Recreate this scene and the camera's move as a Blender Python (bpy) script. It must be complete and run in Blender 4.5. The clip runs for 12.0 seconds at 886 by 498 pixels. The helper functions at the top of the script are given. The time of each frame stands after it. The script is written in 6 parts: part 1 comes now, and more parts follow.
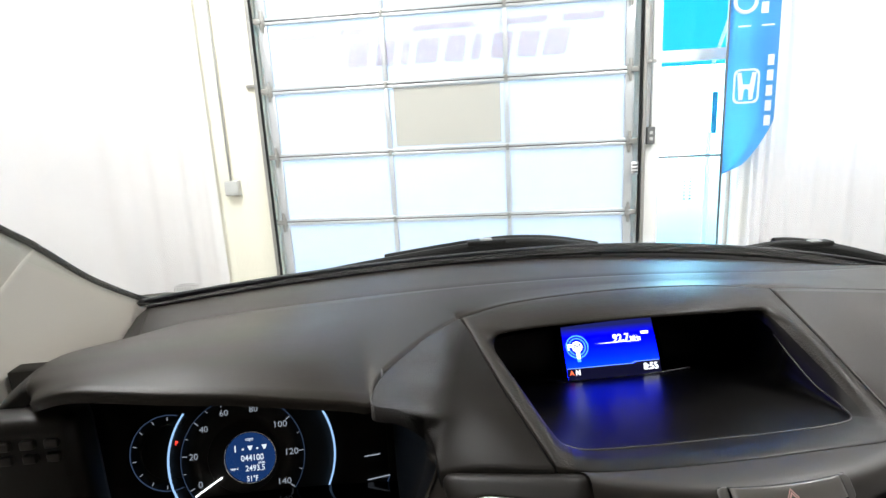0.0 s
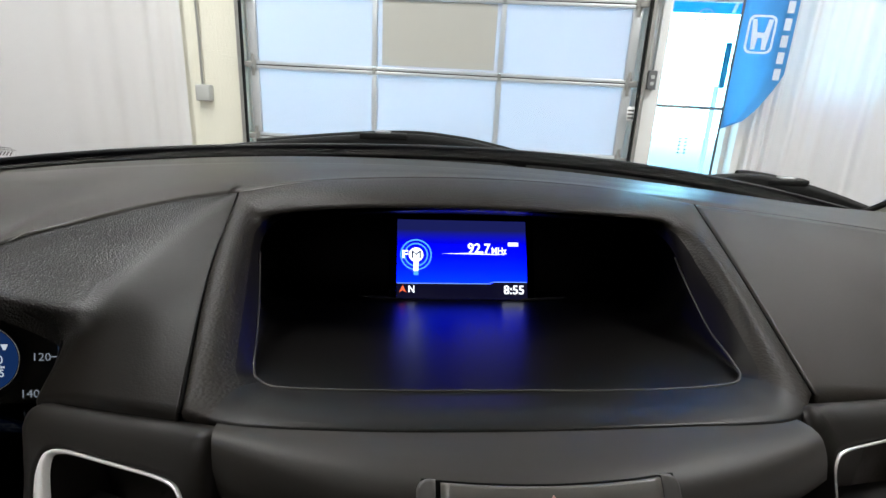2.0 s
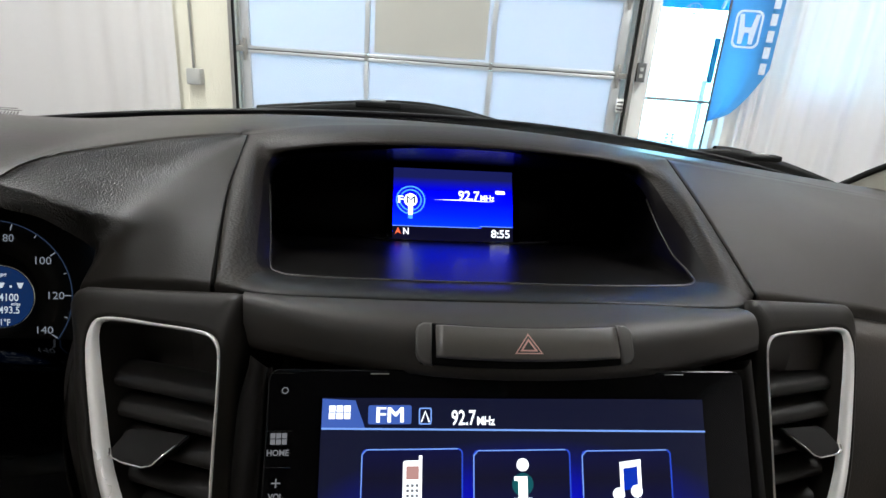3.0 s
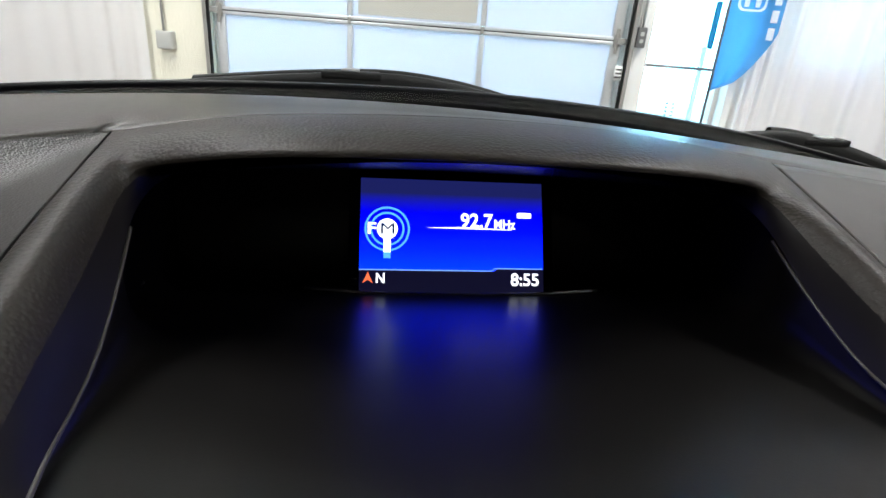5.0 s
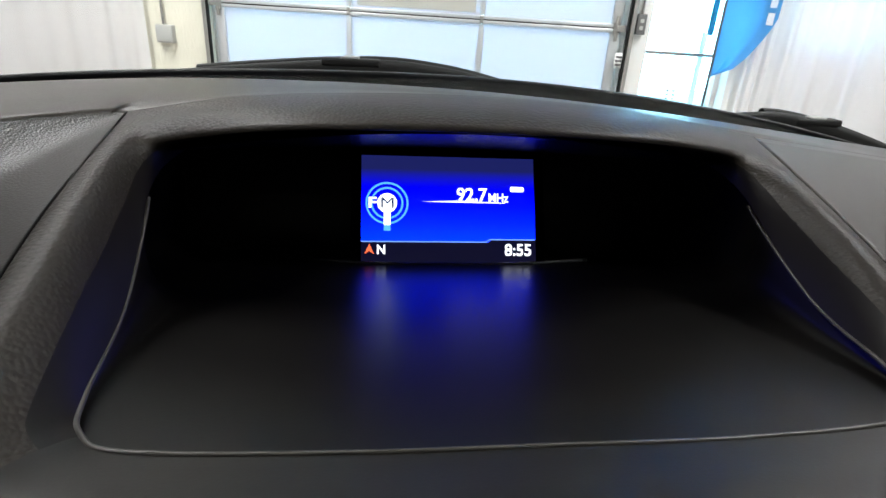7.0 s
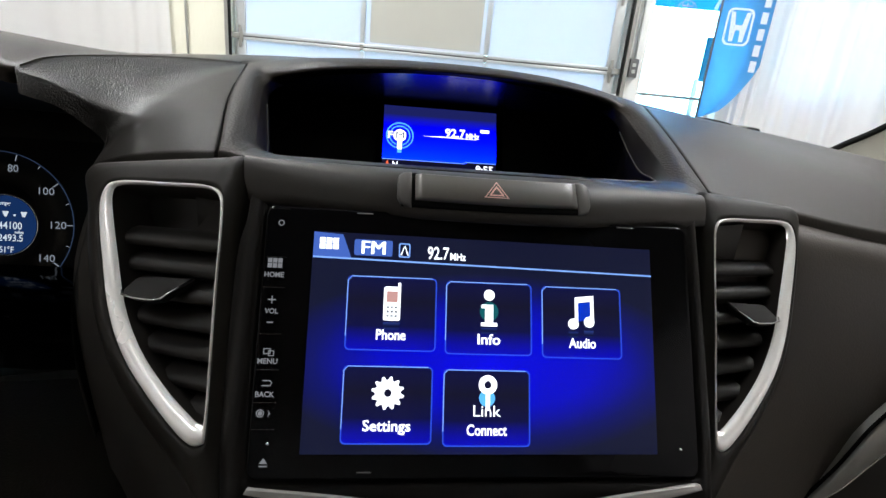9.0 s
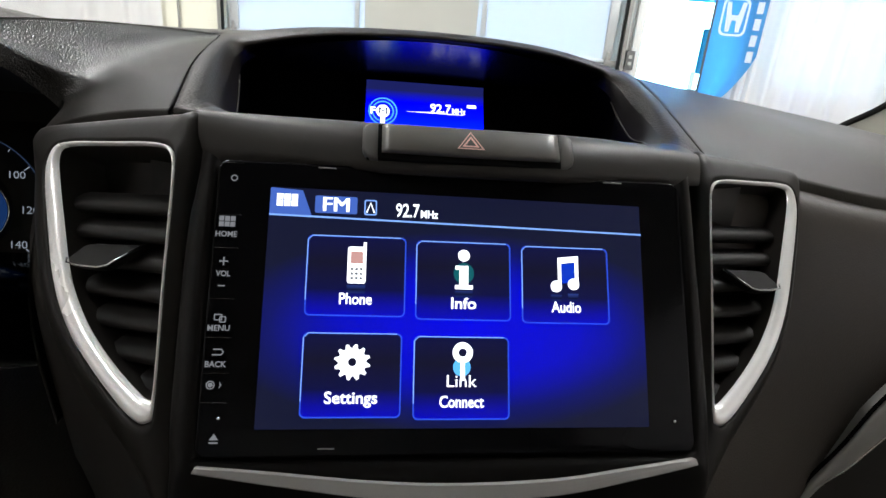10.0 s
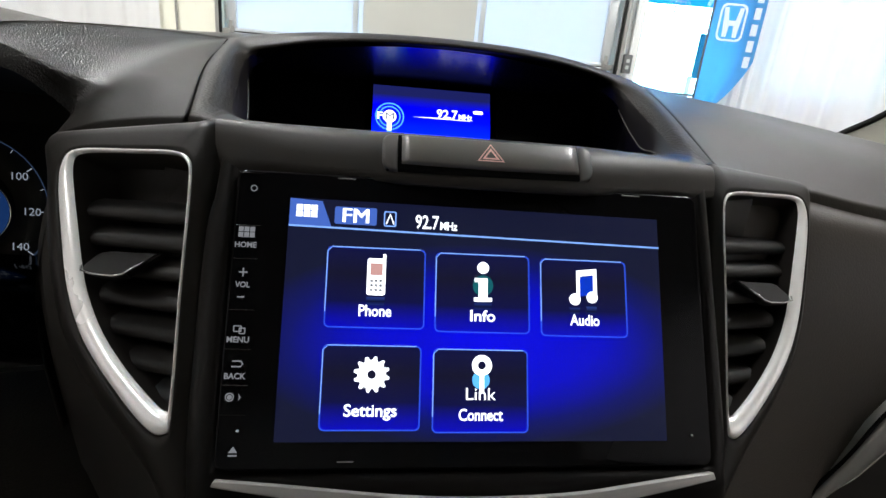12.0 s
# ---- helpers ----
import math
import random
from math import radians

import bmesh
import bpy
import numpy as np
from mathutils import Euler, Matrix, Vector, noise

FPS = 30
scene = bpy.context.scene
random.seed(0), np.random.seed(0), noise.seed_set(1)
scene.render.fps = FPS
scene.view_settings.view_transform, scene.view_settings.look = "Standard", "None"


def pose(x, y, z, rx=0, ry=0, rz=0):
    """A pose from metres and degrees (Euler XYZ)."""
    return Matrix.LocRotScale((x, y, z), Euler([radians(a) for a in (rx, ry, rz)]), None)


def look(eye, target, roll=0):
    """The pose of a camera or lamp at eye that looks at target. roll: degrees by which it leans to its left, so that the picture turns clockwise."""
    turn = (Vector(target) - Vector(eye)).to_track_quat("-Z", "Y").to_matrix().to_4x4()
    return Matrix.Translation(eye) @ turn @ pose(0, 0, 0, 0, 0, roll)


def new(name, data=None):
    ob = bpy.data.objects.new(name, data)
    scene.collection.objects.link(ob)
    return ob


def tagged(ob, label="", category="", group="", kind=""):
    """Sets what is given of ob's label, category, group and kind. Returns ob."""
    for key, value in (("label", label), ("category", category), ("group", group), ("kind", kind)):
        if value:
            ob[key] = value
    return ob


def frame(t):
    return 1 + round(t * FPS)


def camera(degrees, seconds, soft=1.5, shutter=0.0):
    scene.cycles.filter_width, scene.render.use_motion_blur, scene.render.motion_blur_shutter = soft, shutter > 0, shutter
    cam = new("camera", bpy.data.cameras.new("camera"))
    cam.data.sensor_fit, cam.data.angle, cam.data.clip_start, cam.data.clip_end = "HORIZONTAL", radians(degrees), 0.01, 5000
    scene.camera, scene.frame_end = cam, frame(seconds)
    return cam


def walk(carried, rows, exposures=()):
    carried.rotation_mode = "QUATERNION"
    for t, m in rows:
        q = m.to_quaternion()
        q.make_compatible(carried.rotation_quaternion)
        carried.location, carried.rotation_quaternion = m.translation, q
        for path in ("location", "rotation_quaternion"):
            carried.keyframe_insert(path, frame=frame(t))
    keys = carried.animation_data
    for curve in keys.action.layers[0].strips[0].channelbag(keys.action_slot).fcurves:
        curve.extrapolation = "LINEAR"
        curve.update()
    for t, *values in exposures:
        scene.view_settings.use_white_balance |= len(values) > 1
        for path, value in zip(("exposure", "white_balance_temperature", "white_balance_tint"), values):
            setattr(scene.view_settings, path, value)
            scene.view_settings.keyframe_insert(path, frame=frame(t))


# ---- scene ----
cam = camera(76.56, 12.0)
walk(cam, [
    (0.0, pose(-0.2415, 0.1526, 1.3686, 77.05, 2.99, -6.08)),
    (0.5, pose(-0.1259, 0.2431, 1.3314, 75.25, -0.18, -3.44)),
    (1.0, pose(-0.0759, 0.3178, 1.2645, 71.86, -1.98, -3.17)),
    (1.5, pose(-0.0630, 0.3086, 1.2622, 71.03, -2.22, -4.12)),
    (2.0, pose(-0.0580, 0.2988, 1.2628, 71.03, -2.68, -4.91)),
    (2.5, pose(-0.0644, 0.2811, 1.2507, 70.84, -3.68, -5.23)),
    (3.0, pose(-0.0639, 0.2476, 1.2348, 70.39, -3.84, -5.71)),
    (3.5, pose(-0.0670, 0.2487, 1.2299, 69.92, -4.39, -6.06)),
    (3.7, pose(-0.0683, 0.2745, 1.2429, 69.74, -5.23, -6.05)),
    (5.3, pose(-0.0415, 0.4407, 1.2191, 66.92, -3.47, -6.96)),
    (5.5, pose(-0.0390, 0.4407, 1.2183, 66.79, -3.12, -6.96)),
    (6.0, pose(-0.0388, 0.4426, 1.2172, 66.24, -3.42, -6.83)),
    (6.5, pose(-0.0408, 0.4387, 1.2182, 66.15, -3.30, -6.85)),
    (6.7, pose(-0.0427, 0.4365, 1.2181, 66.12, -3.24, -6.89)),
    (8.3, pose(-0.0633, 0.2035, 1.2287, 69.87, -5.18, -6.09)),
    (8.5, pose(-0.0619, 0.1973, 1.2164, 70.01, -5.42, -5.91)),
    (9.0, pose(-0.0591, 0.1976, 1.1863, 70.28, -5.12, -6.11)),
    (9.5, pose(-0.0501, 0.2047, 1.1702, 70.20, -5.01, -6.10)),
    (10.0, pose(-0.0442, 0.2102, 1.1648, 70.05, -4.54, -6.45)),
    (10.5, pose(-0.0443, 0.2093, 1.1695, 70.08, -5.13, -6.59)),
    (11.0, pose(-0.0484, 0.2122, 1.1666, 70.18, -5.37, -6.71)),
    (11.5, pose(-0.0465, 0.2126, 1.1668, 70.21, -4.86, -6.81)),
    (12.0, pose(-0.0539, 0.2133, 1.1679, 70.19, -5.16, -6.75)),
], exposures=[(0.0, 0.78), (0.5, 0.36), (1.0, 0.15), (1.5, 0.14), (3.7, 0.2), (5.3, 0.38), (6.7, 0.38), (8.5, 0.34), (9.5, 0.40), (12.0, 0.42)])

# ---- world, sun and exposure ----
world = bpy.data.worlds.new("sky")
scene.world = world
world.use_nodes = True
wn = world.node_tree.nodes
sky = wn.new("ShaderNodeTexSky")
sky.sky_type = "NISHITA"
sky.sun_disc = False
sky.sun_elevation, sky.sun_rotation = radians(32), radians(150)
world.node_tree.links.new(sky.outputs["Color"], wn["Background"].inputs["Color"])
wn["Background"].inputs["Strength"].default_value = 0.15

sun_data = bpy.data.lights.new("sun", "SUN")
sun_data.energy, sun_data.angle, sun_data.color = 1.0, radians(12), (1.0, 0.95, 0.88)
sun = new("sun", sun_data)
sun.matrix_world = look((6, 30, 18), (0, 4, 1))

# The garage stands turned against the car, whose own axes are the world's.
G = pose(0, 0.5, 0, 0, 0, -12.6) @ Matrix.Translation((-0.0895, -0.512, 0))


def ceiling_lamp(x, y, w, d, power):
    data = bpy.data.lights.new("lamp_light", "AREA")
    data.shape, data.size, data.size_y, data.energy, data.color = "RECTANGLE", w, d, power, (1.0, 0.985, 0.978)
    ob = new("lamp_light", data)
    ob.matrix_world = G @ pose(x, y, 4.02)
    return ob


LAMPS = ((-2.2, 2.5), (2.2, 2.5), (-2.6, -1.6), (2.6, -1.6))
for lx, ly in LAMPS:
    ceiling_lamp(lx, ly, 0.3, 2.2, 142)


# ---- materials ----
def material(name, color, rough=0.5, metal=0.0, grain=0.0, grain_scale=400.0, bump=0.0, bump_scale=300.0, cells=False,
             stain=0.0, stain_scale=3.0, coat=0.0, spec=0.5):
    """A surface with fine grain, broader stains and a little relief, at real size."""
    m = bpy.data.materials.new(name)
    m.use_nodes = True
    nt = m.node_tree
    b = nt.nodes["Principled BSDF"]
    b.inputs["Base Color"].default_value = (*color, 1)
    b.inputs["Roughness"].default_value = rough
    b.inputs["Metallic"].default_value = metal
    b.inputs["Coat Weight"].default_value = coat
    b.inputs["Specular IOR Level"].default_value = spec
    tc = nt.nodes.new("ShaderNodeTexCoord")
    out = tc.outputs["Object"]
    if grain or stain:
        fine = nt.nodes.new("ShaderNodeTexNoise")
        fine.inputs["Scale"].default_value = grain_scale
        fine.inputs["Detail"].default_value = 3
        broad = nt.nodes.new("ShaderNodeTexNoise")
        broad.inputs["Scale"].default_value = stain_scale
        broad.inputs["Detail"].default_value = 5
        for n in (fine, broad):
            nt.links.new(out, n.inputs["Vector"])
        ma = nt.nodes.new("ShaderNodeMath")
        ma.operation = "MULTIPLY_ADD"
        ma.inputs[1].default_value, ma.inputs[2].default_value = 2 * grain, 1 - grain
        nt.links.new(fine.outputs["Fac"], ma.inputs[0])
        mb = nt.nodes.new("ShaderNodeMath")
        mb.operation = "MULTIPLY_ADD"
        mb.inputs[1].default_value, mb.inputs[2].default_value = 2 * stain, 1 - stain
        nt.links.new(broad.outputs["Fac"], mb.inputs[0])
        mc = nt.nodes.new("ShaderNodeMath")
        mc.operation = "MULTIPLY"
        nt.links.new(ma.outputs[0], mc.inputs[0])
        nt.links.new(mb.outputs[0], mc.inputs[1])
        mix = nt.nodes.new("ShaderNodeVectorMath")
        mix.operation = "SCALE"
        mix.inputs[0].default_value = color
        nt.links.new(mc.outputs[0], mix.inputs["Scale"])
        nt.links.new(mix.outputs[0], b.inputs["Base Color"])
        mr = nt.nodes.new("ShaderNodeMath")
        mr.operation = "MULTIPLY_ADD"
        mr.inputs[1].default_value, mr.inputs[2].default_value = 0.16, rough - 0.08
        nt.links.new(broad.outputs["Fac"], mr.inputs[0])
        nt.links.new(mr.outputs[0], b.inputs["Roughness"])
    if bump:
        if cells:
            tex = nt.nodes.new("ShaderNodeTexVoronoi")
            tex.feature = "SMOOTH_F1"
            tex.inputs["Smoothness"].default_value = 0.4
            height = tex.outputs["Distance"]
        else:
            tex = nt.nodes.new("ShaderNodeTexNoise")
            tex.inputs["Detail"].default_value = 3
            height = tex.outputs["Fac"]
        tex.inputs["Scale"].default_value = bump_scale
        nt.links.new(out, tex.inputs["Vector"])
        bn = nt.nodes.new("ShaderNodeBump")
        bn.inputs["Strength"].default_value = bump
        bn.inputs["Distance"].default_value = 0.6 / bump_scale
        bn.invert = cells
        nt.links.new(height, bn.inputs["Height"])
        nt.links.new(bn.outputs["Normal"], b.inputs["Normal"])
    return m


def glowing(name, color, strength=1.0, ends=None, axis=1, low=0.0, high=1.0):
    """A lit display element; with ends, the colour runs from color to ends along one axis of the object, over low to high."""
    m = bpy.data.materials.new(name)
    m.use_nodes = True
    nt = m.node_tree
    b = nt.nodes["Principled BSDF"]
    b.inputs["Base Color"].default_value = (0.01, 0.01, 0.012, 1)
    b.inputs["Roughness"].default_value = 0.2
    b.inputs["Specular IOR Level"].default_value = 0.2
    b.inputs["Emission Color"].default_value = (*color, 1)
    b.inputs["Emission Strength"].default_value = strength
    if ends:
        tc = nt.nodes.new("ShaderNodeTexCoord")
        sep = nt.nodes.new("ShaderNodeSeparateXYZ")
        nt.links.new(tc.outputs["Object"], sep.inputs[0])
        mr = nt.nodes.new("ShaderNodeMapRange")
        mr.inputs["From Min"].default_value, mr.inputs["From Max"].default_value = low, high
        nt.links.new(sep.outputs[axis], mr.inputs["Value"])
        ramp = nt.nodes.new("ShaderNodeValToRGB")
        stops = [color] + list(ends)
        for i, c in enumerate(stops):
            e = ramp.color_ramp.elements[i] if i < 2 else ramp.color_ramp.elements.new(1.0)
            e.color = (*c, 1)
        for i, e in enumerate(ramp.color_ramp.elements):
            e.position = i / (len(stops) - 1)
        for i, c in enumerate(stops):
            ramp.color_ramp.elements[i].color = (*c, 1)
        nt.links.new(mr.outputs[0], ramp.inputs["Fac"])
        nt.links.new(ramp.outputs["Color"], b.inputs["Emission Color"])
    return m


lip_plastic = material("dark satin recess lip", (0.0055, 0.0049, 0.0042), 0.36, spec=0.17, grain=0.1, grain_scale=900, bump=0.04, bump_scale=1100, stain=0.12, stain_scale=9)
surround_black = material("black surround plastic", (0.0038, 0.0033, 0.0030), 0.42, spec=0.10, grain=0.08, grain_scale=900, bump=0.06, bump_scale=1200, stain=0.12, stain_scale=9)
# Brighter copy of the dash skin, with side window light in its colour.
passenger_lit_skin = material("grained passenger skin brightened for side light", (0.0440, 0.0375, 0.0315), 0.46, spec=0.24, grain=0.1, grain_scale=700, bump=0.14, bump_scale=800, cells=True, stain=0.12, stain_scale=6)
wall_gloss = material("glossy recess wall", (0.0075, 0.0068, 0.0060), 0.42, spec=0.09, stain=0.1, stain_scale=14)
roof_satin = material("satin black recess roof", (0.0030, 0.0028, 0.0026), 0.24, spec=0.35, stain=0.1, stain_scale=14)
bead_satin = material("satin grey bead", (0.032, 0.030, 0.027), 0.38, spec=0.3, stain=0.1, stain_scale=30)
sill_gloss = material("glossy black sill", (0.02, 0.02, 0.02), 0.18, spec=0.5, stain=0.05, stain_scale=20)
soft_dash = material("soft dash leathergrain", (0.0158, 0.0135, 0.0109), 0.48, spec=0.11, grain=0.10, grain_scale=700, bump=0.24, bump_scale=560, cells=True, stain=0.1, stain_scale=6)
fine_dash = material("fine grained dash skin", (0.0198, 0.0170, 0.0138), 0.37, spec=0.12, grain=0.1, grain_scale=700, bump=0.12, bump_scale=800, cells=True, stain=0.1, stain_scale=5)
strip_satin = material("satin black strip", (0.0205, 0.0178, 0.0150), 0.50, spec=0.30, grain=0.08, grain_scale=900, bump=0.05, bump_scale=1200, stain=0.14, stain_scale=9)
hard_plastic = material("satin black plastic", (0.0095, 0.0082, 0.0067), 0.42, spec=0.14, grain=0.08, grain_scale=900, bump=0.08, bump_scale=1200, stain=0.12, stain_scale=9)
# Dash skin darkened: the band's shade from its slope is in the colour.
shaded_skin = material("matt dash skin darkened for its slope", (0.0165, 0.0140, 0.0112), 0.42, spec=0.12, grain=0.1, grain_scale=700, bump=0.08, bump_scale=700, cells=True, stain=0.1, stain_scale=5)
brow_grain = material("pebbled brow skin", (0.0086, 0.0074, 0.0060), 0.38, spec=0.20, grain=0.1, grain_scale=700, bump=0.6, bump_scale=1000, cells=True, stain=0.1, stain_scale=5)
button_satin = material("satin switch plastic", (0.080, 0.074, 0.066), 0.36, spec=0.7, grain=0.08, grain_scale=900, stain=0.1, stain_scale=12)
bracket_grey = material("grey switch bracket", (0.075, 0.072, 0.068), 0.42, spec=0.35, stain=0.1, stain_scale=20)
louvre_plastic = material("louvre plastic", (0.012, 0.0112, 0.0102), 0.45, spec=0.14, grain=0.08, grain_scale=900, stain=0.1, stain_scale=9)
# Pebbles and sheen end at the valley; less specular there paints the shaded side.
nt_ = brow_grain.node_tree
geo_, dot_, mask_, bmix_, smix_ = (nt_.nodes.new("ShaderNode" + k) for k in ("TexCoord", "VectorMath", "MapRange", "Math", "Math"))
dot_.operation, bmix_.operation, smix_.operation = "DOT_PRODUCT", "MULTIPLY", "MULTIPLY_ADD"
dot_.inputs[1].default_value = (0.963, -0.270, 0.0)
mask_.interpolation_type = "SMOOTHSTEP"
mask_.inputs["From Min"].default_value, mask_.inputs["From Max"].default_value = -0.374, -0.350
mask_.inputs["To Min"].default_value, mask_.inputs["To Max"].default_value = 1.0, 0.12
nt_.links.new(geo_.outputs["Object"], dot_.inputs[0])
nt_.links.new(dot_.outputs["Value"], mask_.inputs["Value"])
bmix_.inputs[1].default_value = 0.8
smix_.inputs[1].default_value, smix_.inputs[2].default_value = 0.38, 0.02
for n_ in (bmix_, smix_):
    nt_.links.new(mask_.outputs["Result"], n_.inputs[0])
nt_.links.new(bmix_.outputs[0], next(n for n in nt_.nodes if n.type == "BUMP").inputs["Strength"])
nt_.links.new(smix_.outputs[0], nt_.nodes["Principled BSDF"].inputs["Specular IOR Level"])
tab_plastic = material("matt tab plastic", (0.008, 0.0075, 0.007), 0.6, spec=0.06, grain=0.08, grain_scale=900, stain=0.1, stain_scale=9)
dark_plastic = material("matt black plastic", (0.020, 0.0180, 0.0158), 0.5, spec=0.2, grain=0.1, grain_scale=900, bump=0.06, bump_scale=1000, stain=0.1, stain_scale=8)
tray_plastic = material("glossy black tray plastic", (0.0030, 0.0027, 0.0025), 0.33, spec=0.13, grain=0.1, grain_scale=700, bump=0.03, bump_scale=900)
seam_black = material("seam shadow gap", (0.004, 0.004, 0.004), 0.8, spec=0.03, grain=0.1)
piano_black = material("piano black bezel", (0.0022, 0.0022, 0.0027), 0.10, spec=0.08, stain=0.1, stain_scale=20)
satin_silver = material("satin silver trim", (0.97, 0.96, 0.94), 0.26, metal=0.35, spec=0.8, grain=0.03, grain_scale=800, stain=0.04, stain_scale=10)
key_edge = material("polished dark key edge", (0.16, 0.16, 0.16), 0.14, metal=1.0, stain=0.05, stain_scale=20)
dull_silver = material("dull silver strip", (0.32, 0.315, 0.30), 0.36, metal=0.4, grain=0.03, grain_scale=800, stain=0.04, stain_scale=10)
bright_chrome = material("bright chrome edge", (0.75, 0.75, 0.74), 0.12, metal=1.0, stain=0.03, stain_scale=12)
beige_trim = material("pale beige pillar trim", (0.42, 0.395, 0.34), 0.65, grain=0.05, grain_scale=900, bump=0.1, bump_scale=900, stain=0.06, stain_scale=4)
rubber = material("black rubber seal", (0.007, 0.007, 0.007), 0.6, spec=0.2, grain=0.1, bump=0.05)
frit_black = material("black glass border", (0.004, 0.004, 0.005), 0.5, spec=0.08, stain=0.1, stain_scale=15)
white_paint = material("white painted wall", (0.78, 0.76, 0.73), 0.6, grain=0.03, grain_scale=60, bump=0.15, bump_scale=70, stain=0.05, stain_scale=1.2)
cream_paint = material("cream painted blockwork", (0.72, 0.69, 0.58), 0.6, grain=0.04, grain_scale=50, bump=0.25, bump_scale=45, stain=0.07, stain_scale=1.4)
concrete = material("grey concrete floor", (0.33, 0.32, 0.30), 0.55, grain=0.12, grain_scale=120, bump=0.15, bump_scale=60, stain=0.25, stain_scale=0.9)
ceiling_white = material("white ceiling", (0.75, 0.75, 0.74), 0.7, grain=0.03, grain_scale=30, stain=0.05, stain_scale=0.8)
outside_paving = material("pale outdoor paving", (0.45, 0.45, 0.46), 0.8, grain=0.1, grain_scale=40, bump=0.2, bump_scale=30, stain=0.15, stain_scale=0.5)
alloy = material("mill aluminium rail", (0.58, 0.59, 0.60), 0.38, metal=0.6, grain=0.05, grain_scale=300, stain=0.08, stain_scale=4)
track_steel = material("galvanised track steel", (0.32, 0.31, 0.29), 0.45, metal=0.6, grain=0.12, grain_scale=150, stain=0.2, stain_scale=6)
grey_insert = material("grey opaque insert panel", (0.42, 0.41, 0.37), 0.55, grain=0.03, grain_scale=80, stain=0.05, stain_scale=2)
box_grey = material("grey electrical box", (0.42, 0.42, 0.40), 0.5, grain=0.06, grain_scale=200, stain=0.1, stain_scale=12)
switch_dark = material("dark switch box", (0.10, 0.10, 0.10), 0.5, grain=0.08, stain=0.1, stain_scale=20)
label_white = material("white label print", (0.75, 0.75, 0.74), 0.6, stain=0.05, stain_scale=30)
label_ink = material("dark label ink", (0.10, 0.10, 0.10), 0.6, stain=0.05, stain_scale=30)


def sheer(name, color, through_color, share, rough=0.6):
    """Cloth or frosted plastic that lets part of the light through."""
    m = material(name, color, rough, grain=0.03, grain_scale=150, stain=0.04, stain_scale=1.5, bump=0.06, bump_scale=120)
    nt = m.node_tree
    tr = nt.nodes.new("ShaderNodeBsdfTranslucent")
    tr.inputs["Color"].default_value = (*through_color, 1)
    mix = nt.nodes.new("ShaderNodeMixShader")
    mix.inputs["Fac"].default_value = share
    nt.links.new(nt.nodes["Principled BSDF"].outputs[0], mix.inputs[1])
    nt.links.new(tr.outputs[0], mix.inputs[2])
    nt.links.new(mix.outputs[0], nt.nodes["Material Output"].inputs["Surface"])
    return m


frosted = sheer("frosted white door pane", (0.64, 0.62, 0.68), (0.70, 0.635, 0.66), 0.5, 0.25)
curtain_white = sheer("white curtain cloth", (0.80, 0.765, 0.775), (0.82, 0.85, 0.87), 0.4, 0.8)
flag_blue = sheer("blue banner cloth", (0.06, 0.20, 0.45), (0.10, 0.36, 0.66), 0.62, 0.6)
panel_teal = sheer("teal outdoor panel", (0.02, 0.16, 0.24), (0.03, 0.30, 0.42), 0.5, 0.6)
flag_white = sheer("white banner print", (0.78, 0.80, 0.82), (0.8, 0.85, 0.9), 0.4, 0.6)
faint_print = sheer("faint print on the outside of the panes", (0.66, 0.64, 0.70), (0.90, 0.83, 0.86), 0.62, 0.25)


def clear_glass(name, tint=(1, 1, 1)):
    """A thin pane: light goes straight through, and the surface mirrors by its refractive index."""
    m = bpy.data.materials.new(name)
    m.use_nodes = True
    nt = m.node_tree
    clear = nt.nodes.new("ShaderNodeBsdfTransparent")
    clear.inputs["Color"].default_value = (*tint, 1)
    shine = nt.nodes.new("ShaderNodeBsdfGlossy")
    shine.inputs["Roughness"].default_value = 0.02
    edge = nt.nodes.new("ShaderNodeLayerWeight")
    edge.inputs["Blend"].default_value = 0.5
    steep = nt.nodes.new("ShaderNodeMath")
    steep.operation = "POWER"
    steep.inputs[1].default_value = 5.0
    nt.links.new(edge.outputs["Facing"], steep.inputs[0])
    fres = nt.nodes.new("ShaderNodeMath")
    fres.operation = "MULTIPLY_ADD"
    fres.inputs[1].default_value, fres.inputs[2].default_value = 0.5, 0.02
    nt.links.new(steep.outputs[0], fres.inputs[0])
    mix = nt.nodes.new("ShaderNodeMixShader")
    nt.links.new(fres.outputs[0], mix.inputs["Fac"])
    nt.links.new(clear.outputs[0], mix.inputs[1])
    nt.links.new(shine.outputs[0], mix.inputs[2])
    nt.links.new(mix.outputs[0], nt.nodes["Material Output"].inputs["Surface"])
    return m


glass = clear_glass("clear window glass", (0.97, 0.99, 0.985))
day_glow = glowing("overcast daylight beyond the glass", (0.34, 0.77, 1.0), 15.5)
blue_canopy = sheer("blue canopy sheet", (0.03, 0.25, 0.70), (0.04, 0.42, 0.85), 0.6, 0.5)

